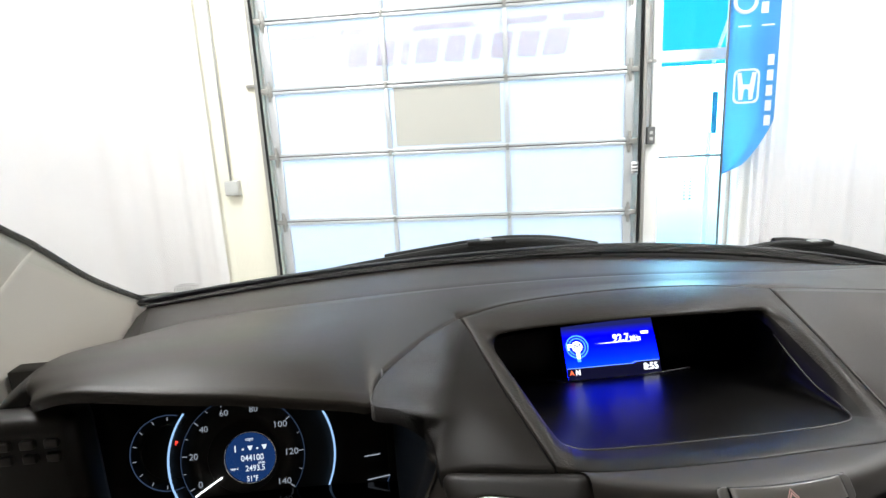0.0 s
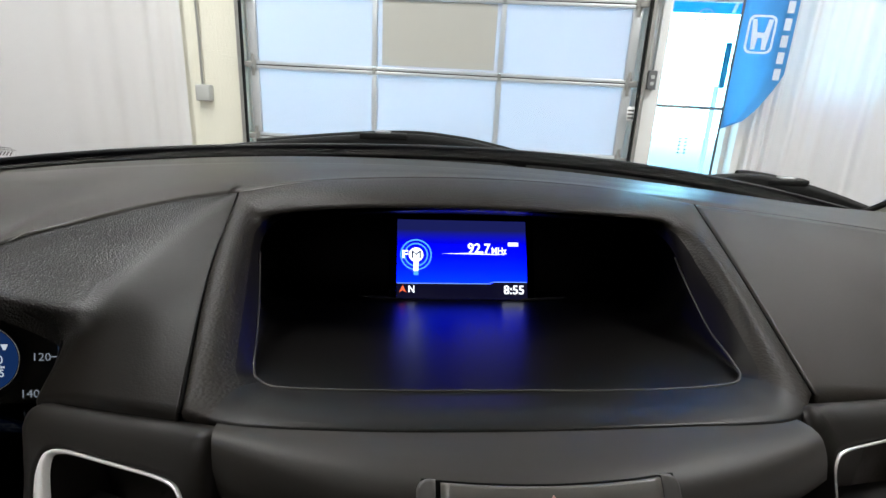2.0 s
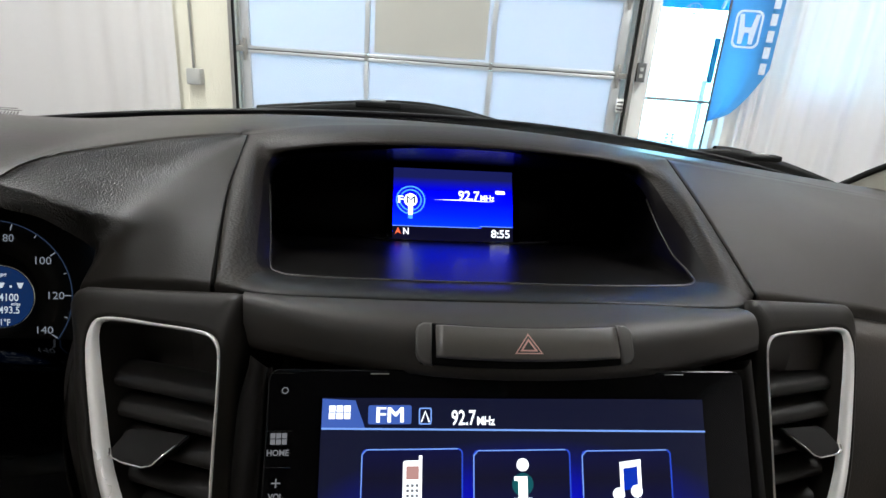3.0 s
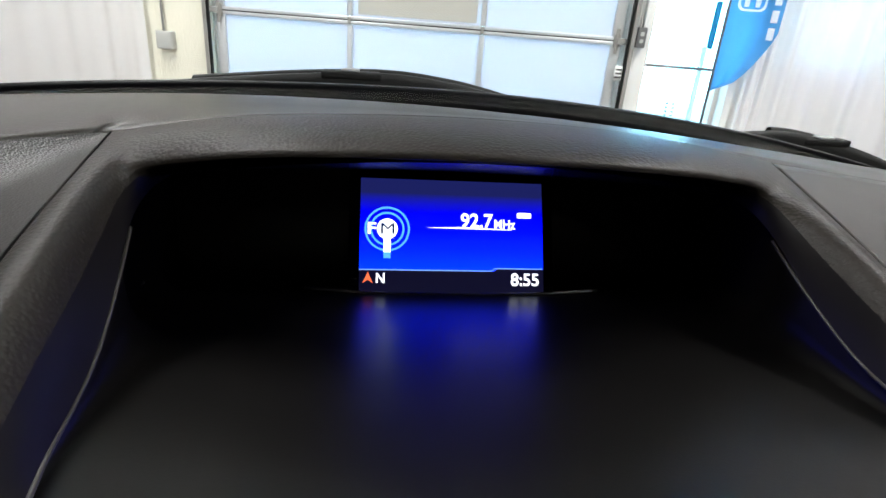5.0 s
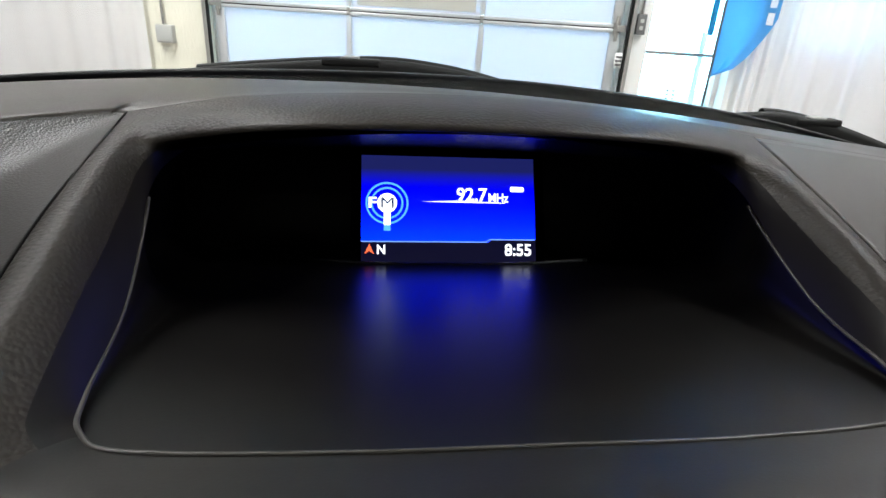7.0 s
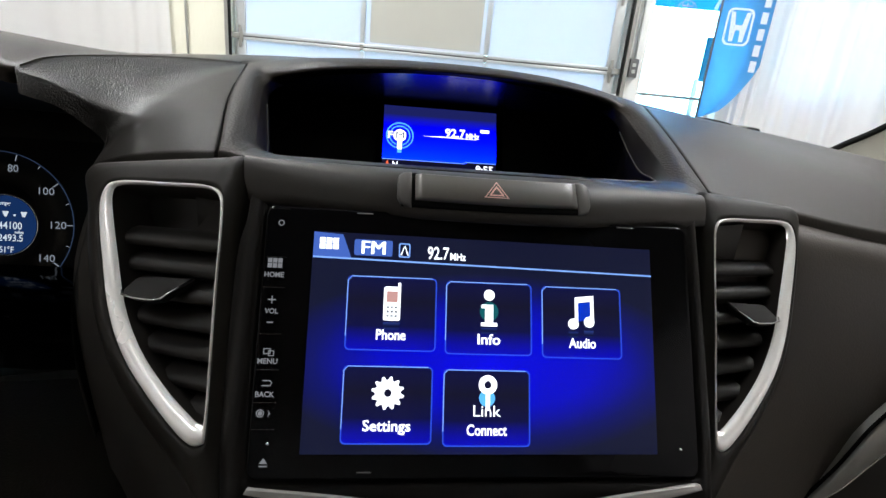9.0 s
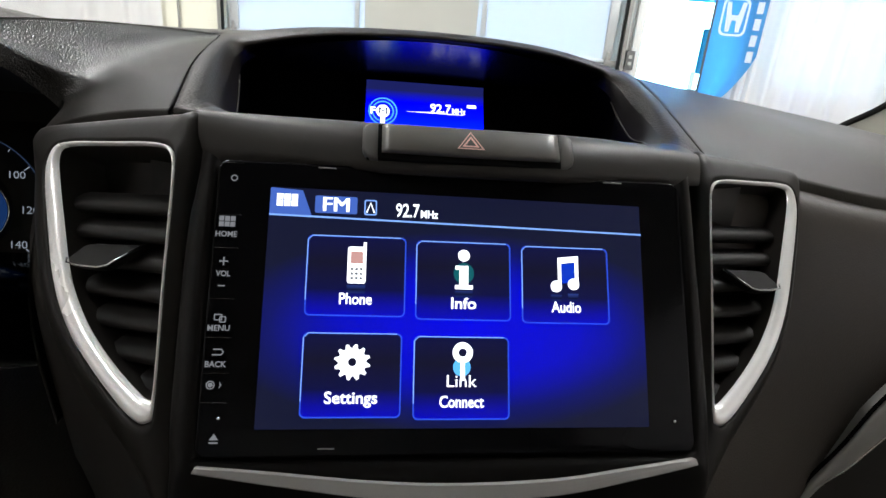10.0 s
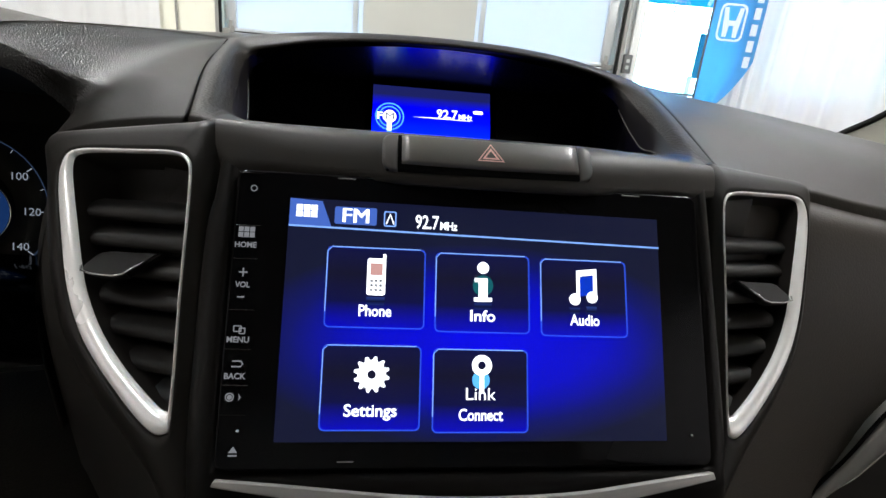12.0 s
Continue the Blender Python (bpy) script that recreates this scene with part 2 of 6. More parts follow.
WHITE = glowing("lit white", (0.9, 0.95, 1.0), 1.6)
SOFT_WHITE = glowing("dim lit legend", (0.75, 0.78, 0.85), 0.2)
CYAN = glowing("lit light blue", (0.10, 0.45, 1.0), 1.0)
PALE_LINE = glowing("lit pale line", (0.22, 0.42, 1.0), 0.9)
RED_LIT = glowing("lit red arrow", (1.0, 0.16, 0.06), 1.1)
TEAL = glowing("lit teal halo", (0.01, 0.25, 0.30), 0.35)
TILE_EDGE = glowing("lit tile edge", (0.03, 0.10, 0.9), 0.7)
DARK_TILE = glowing("dark tile fill", (0.0, 0.0, 0.55), 0.8, ends=[(0.002, 0.003, 0.05), (0.004, 0.004, 0.02), (0.003, 0.004, 0.05)], axis=1, low=-0.016, high=0.016)
TAB_BLUE = glowing("lit tab", (0.06, 0.14, 0.55), 0.8)
DIAL_BLUE = glowing("lit dial centre", (0.03, 0.12, 0.46), 0.17)
DIAL_TICK = glowing("lit dial figures", (0.70, 0.80, 0.95), 0.24)
DIAL_TEXT = glowing("lit dial readout", (0.78, 0.88, 1.0), 0.6)
DIAL_RIM = glowing("lit dial rim", (0.20, 0.34, 0.66), 0.09)
ECO_BAR = glowing("lit arc bar", (0.35, 0.60, 1.0), 0.65)
RED_DOT = glowing("lit red letter", (1.0, 0.05, 0.03), 1.0)
HAZARD_RED = material("red hazard mark", (0.85, 0.52, 0.47), 0.5, stain=0.05, stain_scale=30)


# ---- mesh helpers ----
def part(name, bm, mat, parent=None, label="", smooth=True, m=None):
    """Links a bmesh as one mesh object, under a thing or a part."""
    me = bpy.data.meshes.new(name)
    bm.to_mesh(me)
    bm.free()
    me.materials.append(mat)
    for p in me.polygons:
        p.use_smooth = smooth
    ob = new(name, me)
    if parent:
        ob.parent = parent
    if m is not None:
        ob.matrix_basis = m
    if label:
        ob["label"] = label
    return ob


def thing(name, m=None, label="", category="", group="", kind=""):
    ob = new(name)
    ob.empty_display_size = 0.02
    if m is not None:
        ob.matrix_basis = m
    return tagged(ob, label, category, group, kind)


def box(x0, x1, y0, y1, z0, z1, bevel=0.0, bm=None, segments=2):
    own = bm is None
    b = bmesh.new()
    bmesh.ops.create_cube(b, size=1.0, matrix=Matrix.LocRotScale(((x0 + x1) / 2, (y0 + y1) / 2, (z0 + z1) / 2), None, (x1 - x0, y1 - y0, z1 - z0)))
    if bevel:
        bmesh.ops.bevel(b, geom=list(b.edges), offset=bevel, segments=segments, profile=0.6, affect="EDGES")
    if own:
        return b
    me = bpy.data.meshes.new("join")
    b.to_mesh(me)
    b.free()
    bm.from_mesh(me)
    bpy.data.meshes.remove(me)
    return bm


def spline(keys, n, closed=False):
    """Catmull-Rom through the keys, n points."""
    k = [Vector(p) for p in keys]
    c = len(k)
    spans = c if closed else c - 1
    out = []
    for i in range(n):
        u = i / (n if closed else n - 1) * spans
        j = min(int(u), spans - 1)
        f = u - j
        if closed:
            p0, p1, p2, p3 = k[(j - 1) % c], k[j % c], k[(j + 1) % c], k[(j + 2) % c]
        else:
            p1, p2 = k[j], k[j + 1]
            p0 = k[j - 1] if j else p1 * 2 - p2
            p3 = k[j + 2] if j + 2 < c else p2 * 2 - p1
        out.append(0.5 * (2 * p1 + (p2 - p0) * f + (2 * p0 - 5 * p1 + 4 * p2 - p3) * f * f + (3 * p1 - p0 - 3 * p2 + p3) * f ** 3))
    return out


def grid_mesh(rows, closed=False, flip=False):
    """A skin over rows of points."""
    bm = bmesh.new()
    vs = [[bm.verts.new(p) for p in r] for r in rows]
    n = len(rows[0])
    for a, b in zip(vs, vs[1:]):
        for i in range(n if closed else n - 1):
            j = (i + 1) % n
            q = (a[i], a[j], b[j], b[i])
            bm.faces.new(q[::-1] if flip else q)
    bmesh.ops.recalc_face_normals(bm, faces=bm.faces)
    return bm


def loft(curves, n, m):
    """A skin through key curves (front to back), n points along each and m across them."""
    lines = [spline(c, n) for c in curves]
    cols = [spline([l[i] for l in lines], m) for i in range(n)]
    return [[cols[i][j] for i in range(n)] for j in range(m)]


def thicken(rows, depth, flip=False):
    """A skin with its rim turned down by depth, so that it has thickness at its edges."""
    bm = grid_mesh(rows, flip=flip)
    rim = [e for e in bm.edges if e.is_boundary]
    ret = bmesh.ops.extrude_edge_only(bm, edges=rim)
    for v in ret["geom"]:
        if isinstance(v, bmesh.types.BMVert):
            v.co.z -= depth
    bmesh.ops.recalc_face_normals(bm, faces=bm.faces)
    return bm


def tube(path, r, sides=8, closed=False):
    """A round bar along a path."""
    bm = bmesh.new()
    rings = []
    n = len(path)
    for i, p in enumerate(path):
        p = Vector(p)
        a = Vector(path[(i - 1) % n] if closed or i else path[i])
        b = Vector(path[(i + 1) % n] if closed or i < n - 1 else path[i])
        d = (b - a).normalized()
        s = d.cross(Vector((0, 0, 1)) if abs(d.z) < 0.9 else Vector((1, 0, 0))).normalized()
        u = s.cross(d)
        rings.append([bm.verts.new(p + (s * math.cos(k * math.tau / sides) + u * math.sin(k * math.tau / sides)) * r) for k in range(sides)])
    for i in range(n if closed else n - 1):
        a, b = rings[i], rings[(i + 1) % n]
        for k in range(sides):
            bm.faces.new((a[k], a[(k + 1) % sides], b[(k + 1) % sides], b[k]))
    if not closed:
        bm.faces.new(rings[0][::-1])
        bm.faces.new(rings[-1])
    bmesh.ops.recalc_face_normals(bm, faces=bm.faces)
    return bm


def plate(outline, z0, z1, bevel=0.0):
    """A flat plate with an outline in x and y, from z0 to z1; its upper rim may be rounded."""
    bm = bmesh.new()
    f = bm.faces.new([bm.verts.new((p[0], p[1], z0)) for p in outline])
    f.normal_update()
    if f.normal.z < 0:
        f.normal_flip()
    if z1 != z0:
        ret = bmesh.ops.extrude_face_region(bm, geom=[f])
        top = [g for g in ret["geom"] if isinstance(g, bmesh.types.BMVert)]
        for v in top:
            v.co.z = z1
        if bevel:
            es = [e for e in bm.edges if all(abs(v.co.z - z1) < 1e-6 for v in e.verts)]
            bmesh.ops.bevel(bm, geom=es, offset=bevel, segments=2, profile=0.6, affect="EDGES")
    bmesh.ops.recalc_face_normals(bm, faces=bm.faces)
    return bm


def rounded(x0, x1, y0, y1, r, n=5):
    pts = []
    for cx, cy, a0 in ((x1 - r, y1 - r, 0), (x0 + r, y1 - r, 90), (x0 + r, y0 + r, 180), (x1 - r, y0 + r, 270)):
        for i in range(n + 1):
            a = radians(a0 + 90 * i / n)
            pts.append((cx + r * math.cos(a), cy + r * math.sin(a)))
    return pts


def frame_plate(outer, inner, z0, z1):
    """A flat ring between two outlines of equal count, with thickness."""
    n = len(outer)
    rows = [[(*p, z0) for p in outer], [(*p, z1) for p in outer], [(*p, z1) for p in inner], [(*p, z0) for p in inner], [(*p, z0) for p in outer]]
    bm = grid_mesh(rows, closed=True)
    bmesh.ops.remove_doubles(bm, verts=bm.verts, dist=1e-7)
    bmesh.ops.recalc_face_normals(bm, faces=bm.faces)
    return bm


def ring(cx, cy, r0, r1, z0, z1, n=40, a0=0.0, a1=360.0):
    """A flat ring, or an arc of one."""
    full = a1 - a0 >= 360
    k = n if full else n + 1
    an = [radians(a0 + (a1 - a0) * i / n) for i in range(k)]
    o = [(cx + r1 * math.cos(a), cy + r1 * math.sin(a)) for a in an]
    i_ = [(cx + r0 * math.cos(a), cy + r0 * math.sin(a)) for a in an]
    if full:
        return frame_plate(o, i_, z0, z1)
    return plate(o + i_[::-1], z0, z1)


def disc(cx, cy, r, z0, z1, n=40):
    return plate([(cx + r * math.cos(i * math.tau / n), cy + r * math.sin(i * math.tau / n)) for i in range(n)], z0, z1)


def strip_path(pts, w, z0, z1):
    """A flat line of width w along points in x and y."""
    l, r = [], []
    for i, p in enumerate(pts):
        a, b = Vector(pts[max(i - 1, 0)]), Vector(pts[min(i + 1, len(pts) - 1)])
        d = (b - a).normalized()
        nrm = Vector((-d.y, d.x)) * w / 2
        l.append((p[0] + nrm.x, p[1] + nrm.y))
        r.append((p[0] - nrm.x, p[1] - nrm.y))
    return plate(l + r[::-1], z0, z1)


def lettering(text, size, x, y, z, width=0.0, bold=0.0, lean=0.0):
    """Flat letters about (x, y), as a bmesh; width fits the line to a length."""
    cu = bpy.data.curves.new("lettering", "FONT")
    cu.body, cu.size, cu.align_x, cu.align_y, cu.offset, cu.shear = text, size, "CENTER", "CENTER", bold, lean
    cu.resolution_u = 3
    ob = bpy.data.objects.new("lettering", cu)
    scene.collection.objects.link(ob)
    bpy.context.view_layer.update()
    me = bpy.data.meshes.new_from_object(ob.evaluated_get(bpy.context.evaluated_depsgraph_get()))
    bm = bmesh.new()
    bm.from_mesh(me)
    bpy.data.objects.remove(ob)
    bpy.data.curves.remove(cu)
    bpy.data.meshes.remove(me)
    xs = [v.co.x for v in bm.verts]
    k = width / (max(xs) - min(xs)) if width else 1.0
    mid = (max(xs) + min(xs)) / 2
    ys = [v.co.y for v in bm.verts]
    my = (max(ys) + min(ys)) / 2
    for v in bm.verts:
        v.co = Vector(((v.co.x - mid) * k + x, v.co.y - my + y, z))
    return bm


def joined(*bms):
    out = bmesh.new()
    for b in bms:
        me = bpy.data.meshes.new("join")
        b.to_mesh(me)
        b.free()
        out.from_mesh(me)
        bpy.data.meshes.remove(me)
    return out


# ---- the garage ----
tagged(part("floor", box(-9, 9, -9, 4.66, -0.15, 0.0), concrete, m=G, smooth=False), "smooth grey concrete workshop floor", "floor", kind="structure")
tagged(part("ground", box(-400, 400, 4.67, 800, -0.2, -0.02), outside_paving, m=G, smooth=False), "pale paved ground outside the building", "ground", kind="structure")
tagged(part("ceiling", box(-9, 9, -9, 4.66, 4.1, 4.3), ceiling_white, m=G, smooth=False), "plain white workshop ceiling", "ceiling", kind="structure")
cream_wall = tagged(part("wall_front_cream", box(-9, -2.075, 4.66, 4.90, 0, 4.1), cream_paint, m=G, smooth=False), "cream painted block wall beside the garage door", "wall", kind="structure")
wb = bmesh.new()
for a in ((0.93, 1.05, 0, 4.1), (1.05, 1.60, 2.75, 4.1), (1.60, 2.02, 0, 4.1), (2.02, 2.42, 0, 1.10), (2.02, 2.42, 1.95, 4.1), (2.42, 9, 0, 4.1), (-2.10, 0.93, 3.10, 4.1)):
    box(a[0], a[1], 4.66, 4.90, a[2], a[3], bm=wb)
tagged(part("wall_front_white", wb, white_paint, m=G, smooth=False), "white painted wall round the door openings", "wall", kind="structure")
for nm, a in (("wall_left", (-9.2, -9.0, -9, 4.9)), ("wall_right", (9.0, 9.2, -9, 4.9)), ("wall_back", (-9.2, 9.2, -9.2, -9.0))):
    tagged(part(nm, box(*a, 0, 4.3), white_paint, m=G, smooth=False), "plain white painted workshop wall", "wall", kind="structure")

for lx, ly in LAMPS:
    lamp = thing("ceiling_light", G @ pose(lx, ly, 4.1), "long white fluorescent fitting on the ceiling", "ceiling light", "ceiling lights")
    part("housing", box(-0.18, 0.18, -1.15, 1.15, -0.06, 0.0, 0.01), ceiling_white, lamp)

# Sectional door: rails, stiles, panes, hinges and tracks
DX = (-1.995, -1.035, -0.085, 0.845)
DZ = (0.02, 0.585, 1.135, 1.665, 2.20, 2.735)
door = thing("garage_door", G @ pose(0, 4.70, 0), "closed sectional garage door with frosted panes in aluminium rails", "garage door")
for r in range(5):
    for c in range(3):
        x0, x1, z0, z1 = DX[c] + 0.012, DX[c + 1] - 0.012, DZ[r] + 0.02, DZ[r + 1] - 0.02
        pn = part("pane", box(x0, x1, -0.006, 0.0, z0, z1), frosted, door, smooth=False)
        if r == 2 and c == 1:
            part("insert", box(x0 + 0.045, x1 - 0.035, -0.003, 0.003, z0 + 0.022, z1 - 0.012, 0.001), grey_insert, pn, "grey opaque insert panel", smooth=False, m=pose(0, -0.010, 0))
for r in range(6):
    for dz in ((0.003, 0.026), (-0.028, -0.004)):
        if (r == 0 and dz[0] < 0) or (r == 5 and dz[0] >= 0):
            continue
        part("rail", box(DX[0] - 0.03, DX[3] + 0.03, -0.03, 0.012, DZ[r] + dz[0], DZ[r] + dz[1], 0.004), alloy, door)
for r in range(1, 5):
    part("section_seal", box(DX[0] - 0.03, DX[3] + 0.03, -0.020, 0.006, DZ[r] - 0.004, DZ[r] + 0.003), rubber, door, "dark rubber joint between door sections", smooth=False)
for r in range(5):
    for c in range(4):
        w = 0.034 if c in (0, 3) else 0.018
        part("stile", box(DX[c] - w, DX[c] + w, -0.026, 0.01, DZ[r] + 0.027, DZ[r + 1] - 0.029, 0.003), alloy, door)
for r in range(1, 5):
    for c in range(4):
        k_ = 0.022 if c in (0, 3) else 0.013
        hb = box(DX[c] - k_, DX[c] + k_, -0.040, -0.031, DZ[r] - 1.9 * k_, DZ[r] + 1.8 * k_, 0.003)
        if c in (0, 3):
            s = -1 if c == 0 else 1
            hb = joined(hb, box(min(DX[c], DX[c] + s * 0.085), max(DX[c], DX[c] + s * 0.085), -0.06, -0.045, DZ[r] - 0.02, DZ[r] + 0.02, 0.004))
            hb = joined(hb, box(DX[c] - 0.012, DX[c] + 0.012, -0.05, -0.042, DZ[r] - 0.085, DZ[r] + 0.08, 0.004))
        part("hinge", hb, track_steel, door)
# faint back-to-front print on the outer face of the panes, as plain bars
for i, (bx, bw) in enumerate(((-1.24, 0.17), (-1.02, 0.15), (-0.86, 0.06), (-0.69, 0.17), (-0.47, 0.15), (-0.30, 0.07), (-0.11, 0.15), (0.09, 0.15), (0.30, 0.17))):
    o = [(bx - bw / 2 - 0.02, 1.81), (bx + bw / 2 - 0.02, 1.81), (bx + bw / 2 + 0.02, 2.00), (bx - bw / 2 + 0.02, 2.00)]
    part("print_bar", plate(o, 0, 0.002), faint_print, door, "faint grey print bar seen from behind", smooth=False, m=pose(0, -0.0075, 0, 90))
for bx, bw in ((-1.72, 0.34), (-1.28, 0.2), (-0.55, 0.5), (0.05, 0.36), (0.5, 0.3)):
    part("print_bar", plate([(bx - bw / 2, 2.05), (bx + bw / 2, 2.05), (bx + bw / 2 + 0.01, 2.10), (bx - bw / 2 + 0.01, 2.10)], 0, 0.002), faint_print, door, smooth=False, m=pose(0, -0.0075, 0, 90))
for s, tx in ((-1, -2.085), (1, 0.935)):
    tr = thing("door_track", G @ pose(tx, 4.66, 0), "dark vertical steel track beside the garage door", "door track", "door tracks")
    part("channel", joined(box(-0.007, 0.007, -0.055, 0.0, 0, 3.1, 0.002), box(-0.007, 0.02, -0.060, -0.053, 0, 3.1, 0.002), box(-0.02, 0.007, -0.012, 0.0, 0, 3.1, 0.002)), track_steel, tr)
    part("bracket", box(-0.09 if s < 0 else 0.0, 0.0 if s < 0 else 0.09, -0.03, -0.0, 1.70, 1.725, 0.003), track_steel, tr)
    part("weather_strip", box(0.016 if s < 0 else -0.026, 0.026 if s < 0 else -0.016, -0.05, -0.01, 0, 3.1, 0.003), rubber, tr)
for x0, x1 in ((-2.112, -2.022), (0.872, 0.942)):
    tagged(part("trim", box(x0, x1, 4.722, 4.76, 0, 3.12, 0.004), white_paint, m=G), "white door jamb board behind the track", "jamb", kind="structure")
lab = thing("warning_label", G @ pose(0.885, 4.66, 0.93), "small white warning label on the door edge", "label")
part("sheet", box(-0.028, 0.028, -0.042, -0.04, -0.05, 0.05), label_white, lab)
for i in range(3):
    part("print_bar", box(-0.02, 0.02, -0.0432, -0.0422, -0.035 + i * 0.026, -0.022 + i * 0.026), label_ink, lab)

ob_ = thing("junction_box", G @ pose(-2.40, 4.655, 0.90), "grey steel junction box on the cream wall", "junction box")
part("body", box(-0.06, 0.06, -0.06, 0.004, -0.062, 0.062, 0.006), box_grey, ob_)
part("cover", box(-0.052, 0.052, -0.066, -0.061, -0.054, 0.054, 0.002), box_grey, ob_)
part("conduit", tube([(-0.01, -0.03, 0.06), (-0.01, -0.03, 1.6), (-0.03, -0.03, 3.2)], 0.009, 10), box_grey, ob_, "grey conduit pipe")
sw = thing("switch_box", G @ pose(0.995, 4.655, 1.17), "small dark grey door switch box", "switch")
part("body", box(-0.03, 0.03, -0.05, 0.004, -0.065, 0.065, 0.005), switch_dark, sw)
part("push_button", box(-0.012, 0.012, -0.056, -0.051, 0.01, 0.035, 0.002), box_grey, sw)
part("push_button", box(-0.012, 0.012, -0.056, -0.051, -0.035, -0.01, 0.002), box_grey, sw)
part("conduit", tube([(0.0, -0.02, 0.06), (0.0, -0.02, 2.9)], 0.008, 8), box_grey, sw)

# Glazed door beside it
gd = thing("glazed_door", G @ pose(0, 4.70, 0), "white framed glazed door with a middle rail", "glass door")
for a in ((1.045, 1.07, 0, 2.75), (1.57, 1.60, 0, 2.75)):
    part("post", box(a[0], a[1], -0.04, 0.05, a[2], a[3], 0.004), white_paint, gd)
for z0, z1 in ((0.0, 0.12), (0.986, 1.006), (1.70, 1.78), (2.70, 2.75)):
    part("rail", box(1.07, 1.57, -0.03, 0.04, z0, z1, 0.004), white_paint if z1 - z0 > 0.04 else track_steel, gd)
for z0, z1 in ((0.12, 0.986), (1.006, 1.70), (1.78, 2.70)):
    p = part("pane", box(1.07, 1.57, 0.0, 0.006, z0, z1), glass, gd, smooth=False)
    p.visible_shadow = False
dec = thing("door_sticker", G @ pose(1.30, 4.694, 1.585), "faint grey round sticker on the glazed door", "sticker")
part("ring", ring(0, 0, 0.066, 0.072, 0, 0.001, 36), box_grey, dec, smooth=False, m=pose(0, 0, 0, 90))
for k in (-0.035, 0.0, 0.035):
    part("print_bar", plate([(-0.055 + abs(k) * 0.5, k - 0.004), (0.055 - abs(k) * 0.5, k - 0.004), (0.055 - abs(k) * 0.5, k + 0.004), (-0.055 + abs(k) * 0.5, k + 0.004)], 0, 0.001), box_grey, dec, smooth=False, m=pose(0, 0, 0, 90))
    part("print_bar", plate([(k - 0.003, -0.055), (k + 0.003, -0.055), (k + 0.003, 0.055), (k - 0.003, 0.055)], 0, 0.001), box_grey, dec, smooth=False, m=pose(0, -0.001, 0, 90))
hrs = thing("door_notice", G @ pose(1.30, 4.694, 0.66), "small rows of dark print on the glazed door", "notice")
for k in range(12):
    for dx in (-0.022, 0.022):
        part("print_bar", box(dx - 0.009, dx + 0.009, -0.001, 0.0, k * 0.027, k * 0.027 + 0.009), switch_dark, hrs, smooth=False)
win = tagged(thing("window_1", G @ pose(0, 4.76, 0)), "plain window behind the white curtain", "window", kind="structure")
for a in ((2.02, 2.05, 1.10, 1.95), (2.39, 2.42, 1.10, 1.95), (2.05, 2.39, 1.10, 1.13), (2.05, 2.39, 1.92, 1.95)):
    part("window_frame", box(a[0], a[1], -0.03, 0.03, a[2], a[3], 0.004), white_paint, win)
wp = part("pane", box(2.05, 2.39, 0.0, 0.006, 1.13, 1.92), glass, win, smooth=False)
wp.visible_shadow = False
# outside: daylight backdrop and a blue canopy with pale struts
tagged(part("backdrop", box(-8, 16, 12.0, 12.1, -0.02, 4.6), day_glow, m=G, smooth=False), "bright hazy daylight in the distance outside", "backdrop", kind="structure")
can = thing("canopy", G, "blue outdoor canopy with pale struts", "canopy")
part("sheet", box(1.0, 4.6, 7.0, 7.06, 1.82, 4.2, 0.01), blue_canopy, can)
for x0, x1 in ((1.2, 2.2), (2.2, 2.9)):
    part("strut", tube([(x0, 6.96, 1.83), (x1, 6.96, 4.1)], 0.02, 6), white_paint, can)
part("strut", tube([(1.0, 6.96, 3.2), (4.6, 6.96, 3.2)], 0.02, 6), white_paint, can)
part("hanging_panel", box(1.895, 1.945, 6.0, 6.04, 1.10, 1.50, 0.01), panel_teal, can, "upright teal panel")
part("post", box(1.86, 1.90, 6.0, 6.04, -0.02, 1.12, 0.004), white_paint, can)
for x in (1.05, 4.55):
    part("post", box(x - 0.05, x + 0.05, 7.0, 7.1, -0.02, 1.83, 0.005), white_paint, can)

# Feather banner
fl = thing("feather_banner", G @ pose(1.425, 4.36, 0), "tall blue feather banner with white emblem and lettering bars", "banner")


def banner_edge(z):
    # the free edge swings in below
    lo = 0.885
    return 0.325 * min(1.0, math.sqrt(max(0.0, (z - lo) / 0.36)))


rows = []
for i in range(40):
    z = 0.885 + i * 2.4 / 39
    w = banner_edge(z)
    rows.append([Vector((w * j / 12, 0.015 * math.sin(j * 0.7 + z * 2) + 0.005 * math.sin(j * 2.1 + z * 1.3) * (1 - j / 14), z)) for j in range(13)])
part("cloth", grid_mesh(rows), flag_blue, fl)
part("pole", tube([(0, 0, 0.0), (0, 0, 3.4)], 0.008, 8), switch_dark, fl)
part("base", box(-0.2, 0.2, -0.2, 0.2, 0.0, 0.02, 0.004), track_steel, fl)
FM = pose(0.125, -0.024, 1.485, 90)
part("emblem_ring", frame_plate(rounded(-0.085, 0.085, -0.115, 0.115, 0.04), rounded(-0.072, 0.072, -0.102, 0.102, 0.034), 0, 0.003), flag_white, fl, "white rounded emblem outline", smooth=False, m=FM)
part("emblem_bar", plate([(-0.062, 0.09), (-0.036, 0.09), (-0.022, 0.012), (0.022, 0.012), (0.036, 0.09), (0.062, 0.09), (0.045, -0.09), (0.02, -0.09), (0.014, -0.02), (-0.014, -0.02), (-0.02, -0.09), (-0.045, -0.09)], 0, 0.003), flag_white, fl, "white emblem shape", smooth=False, m=FM)
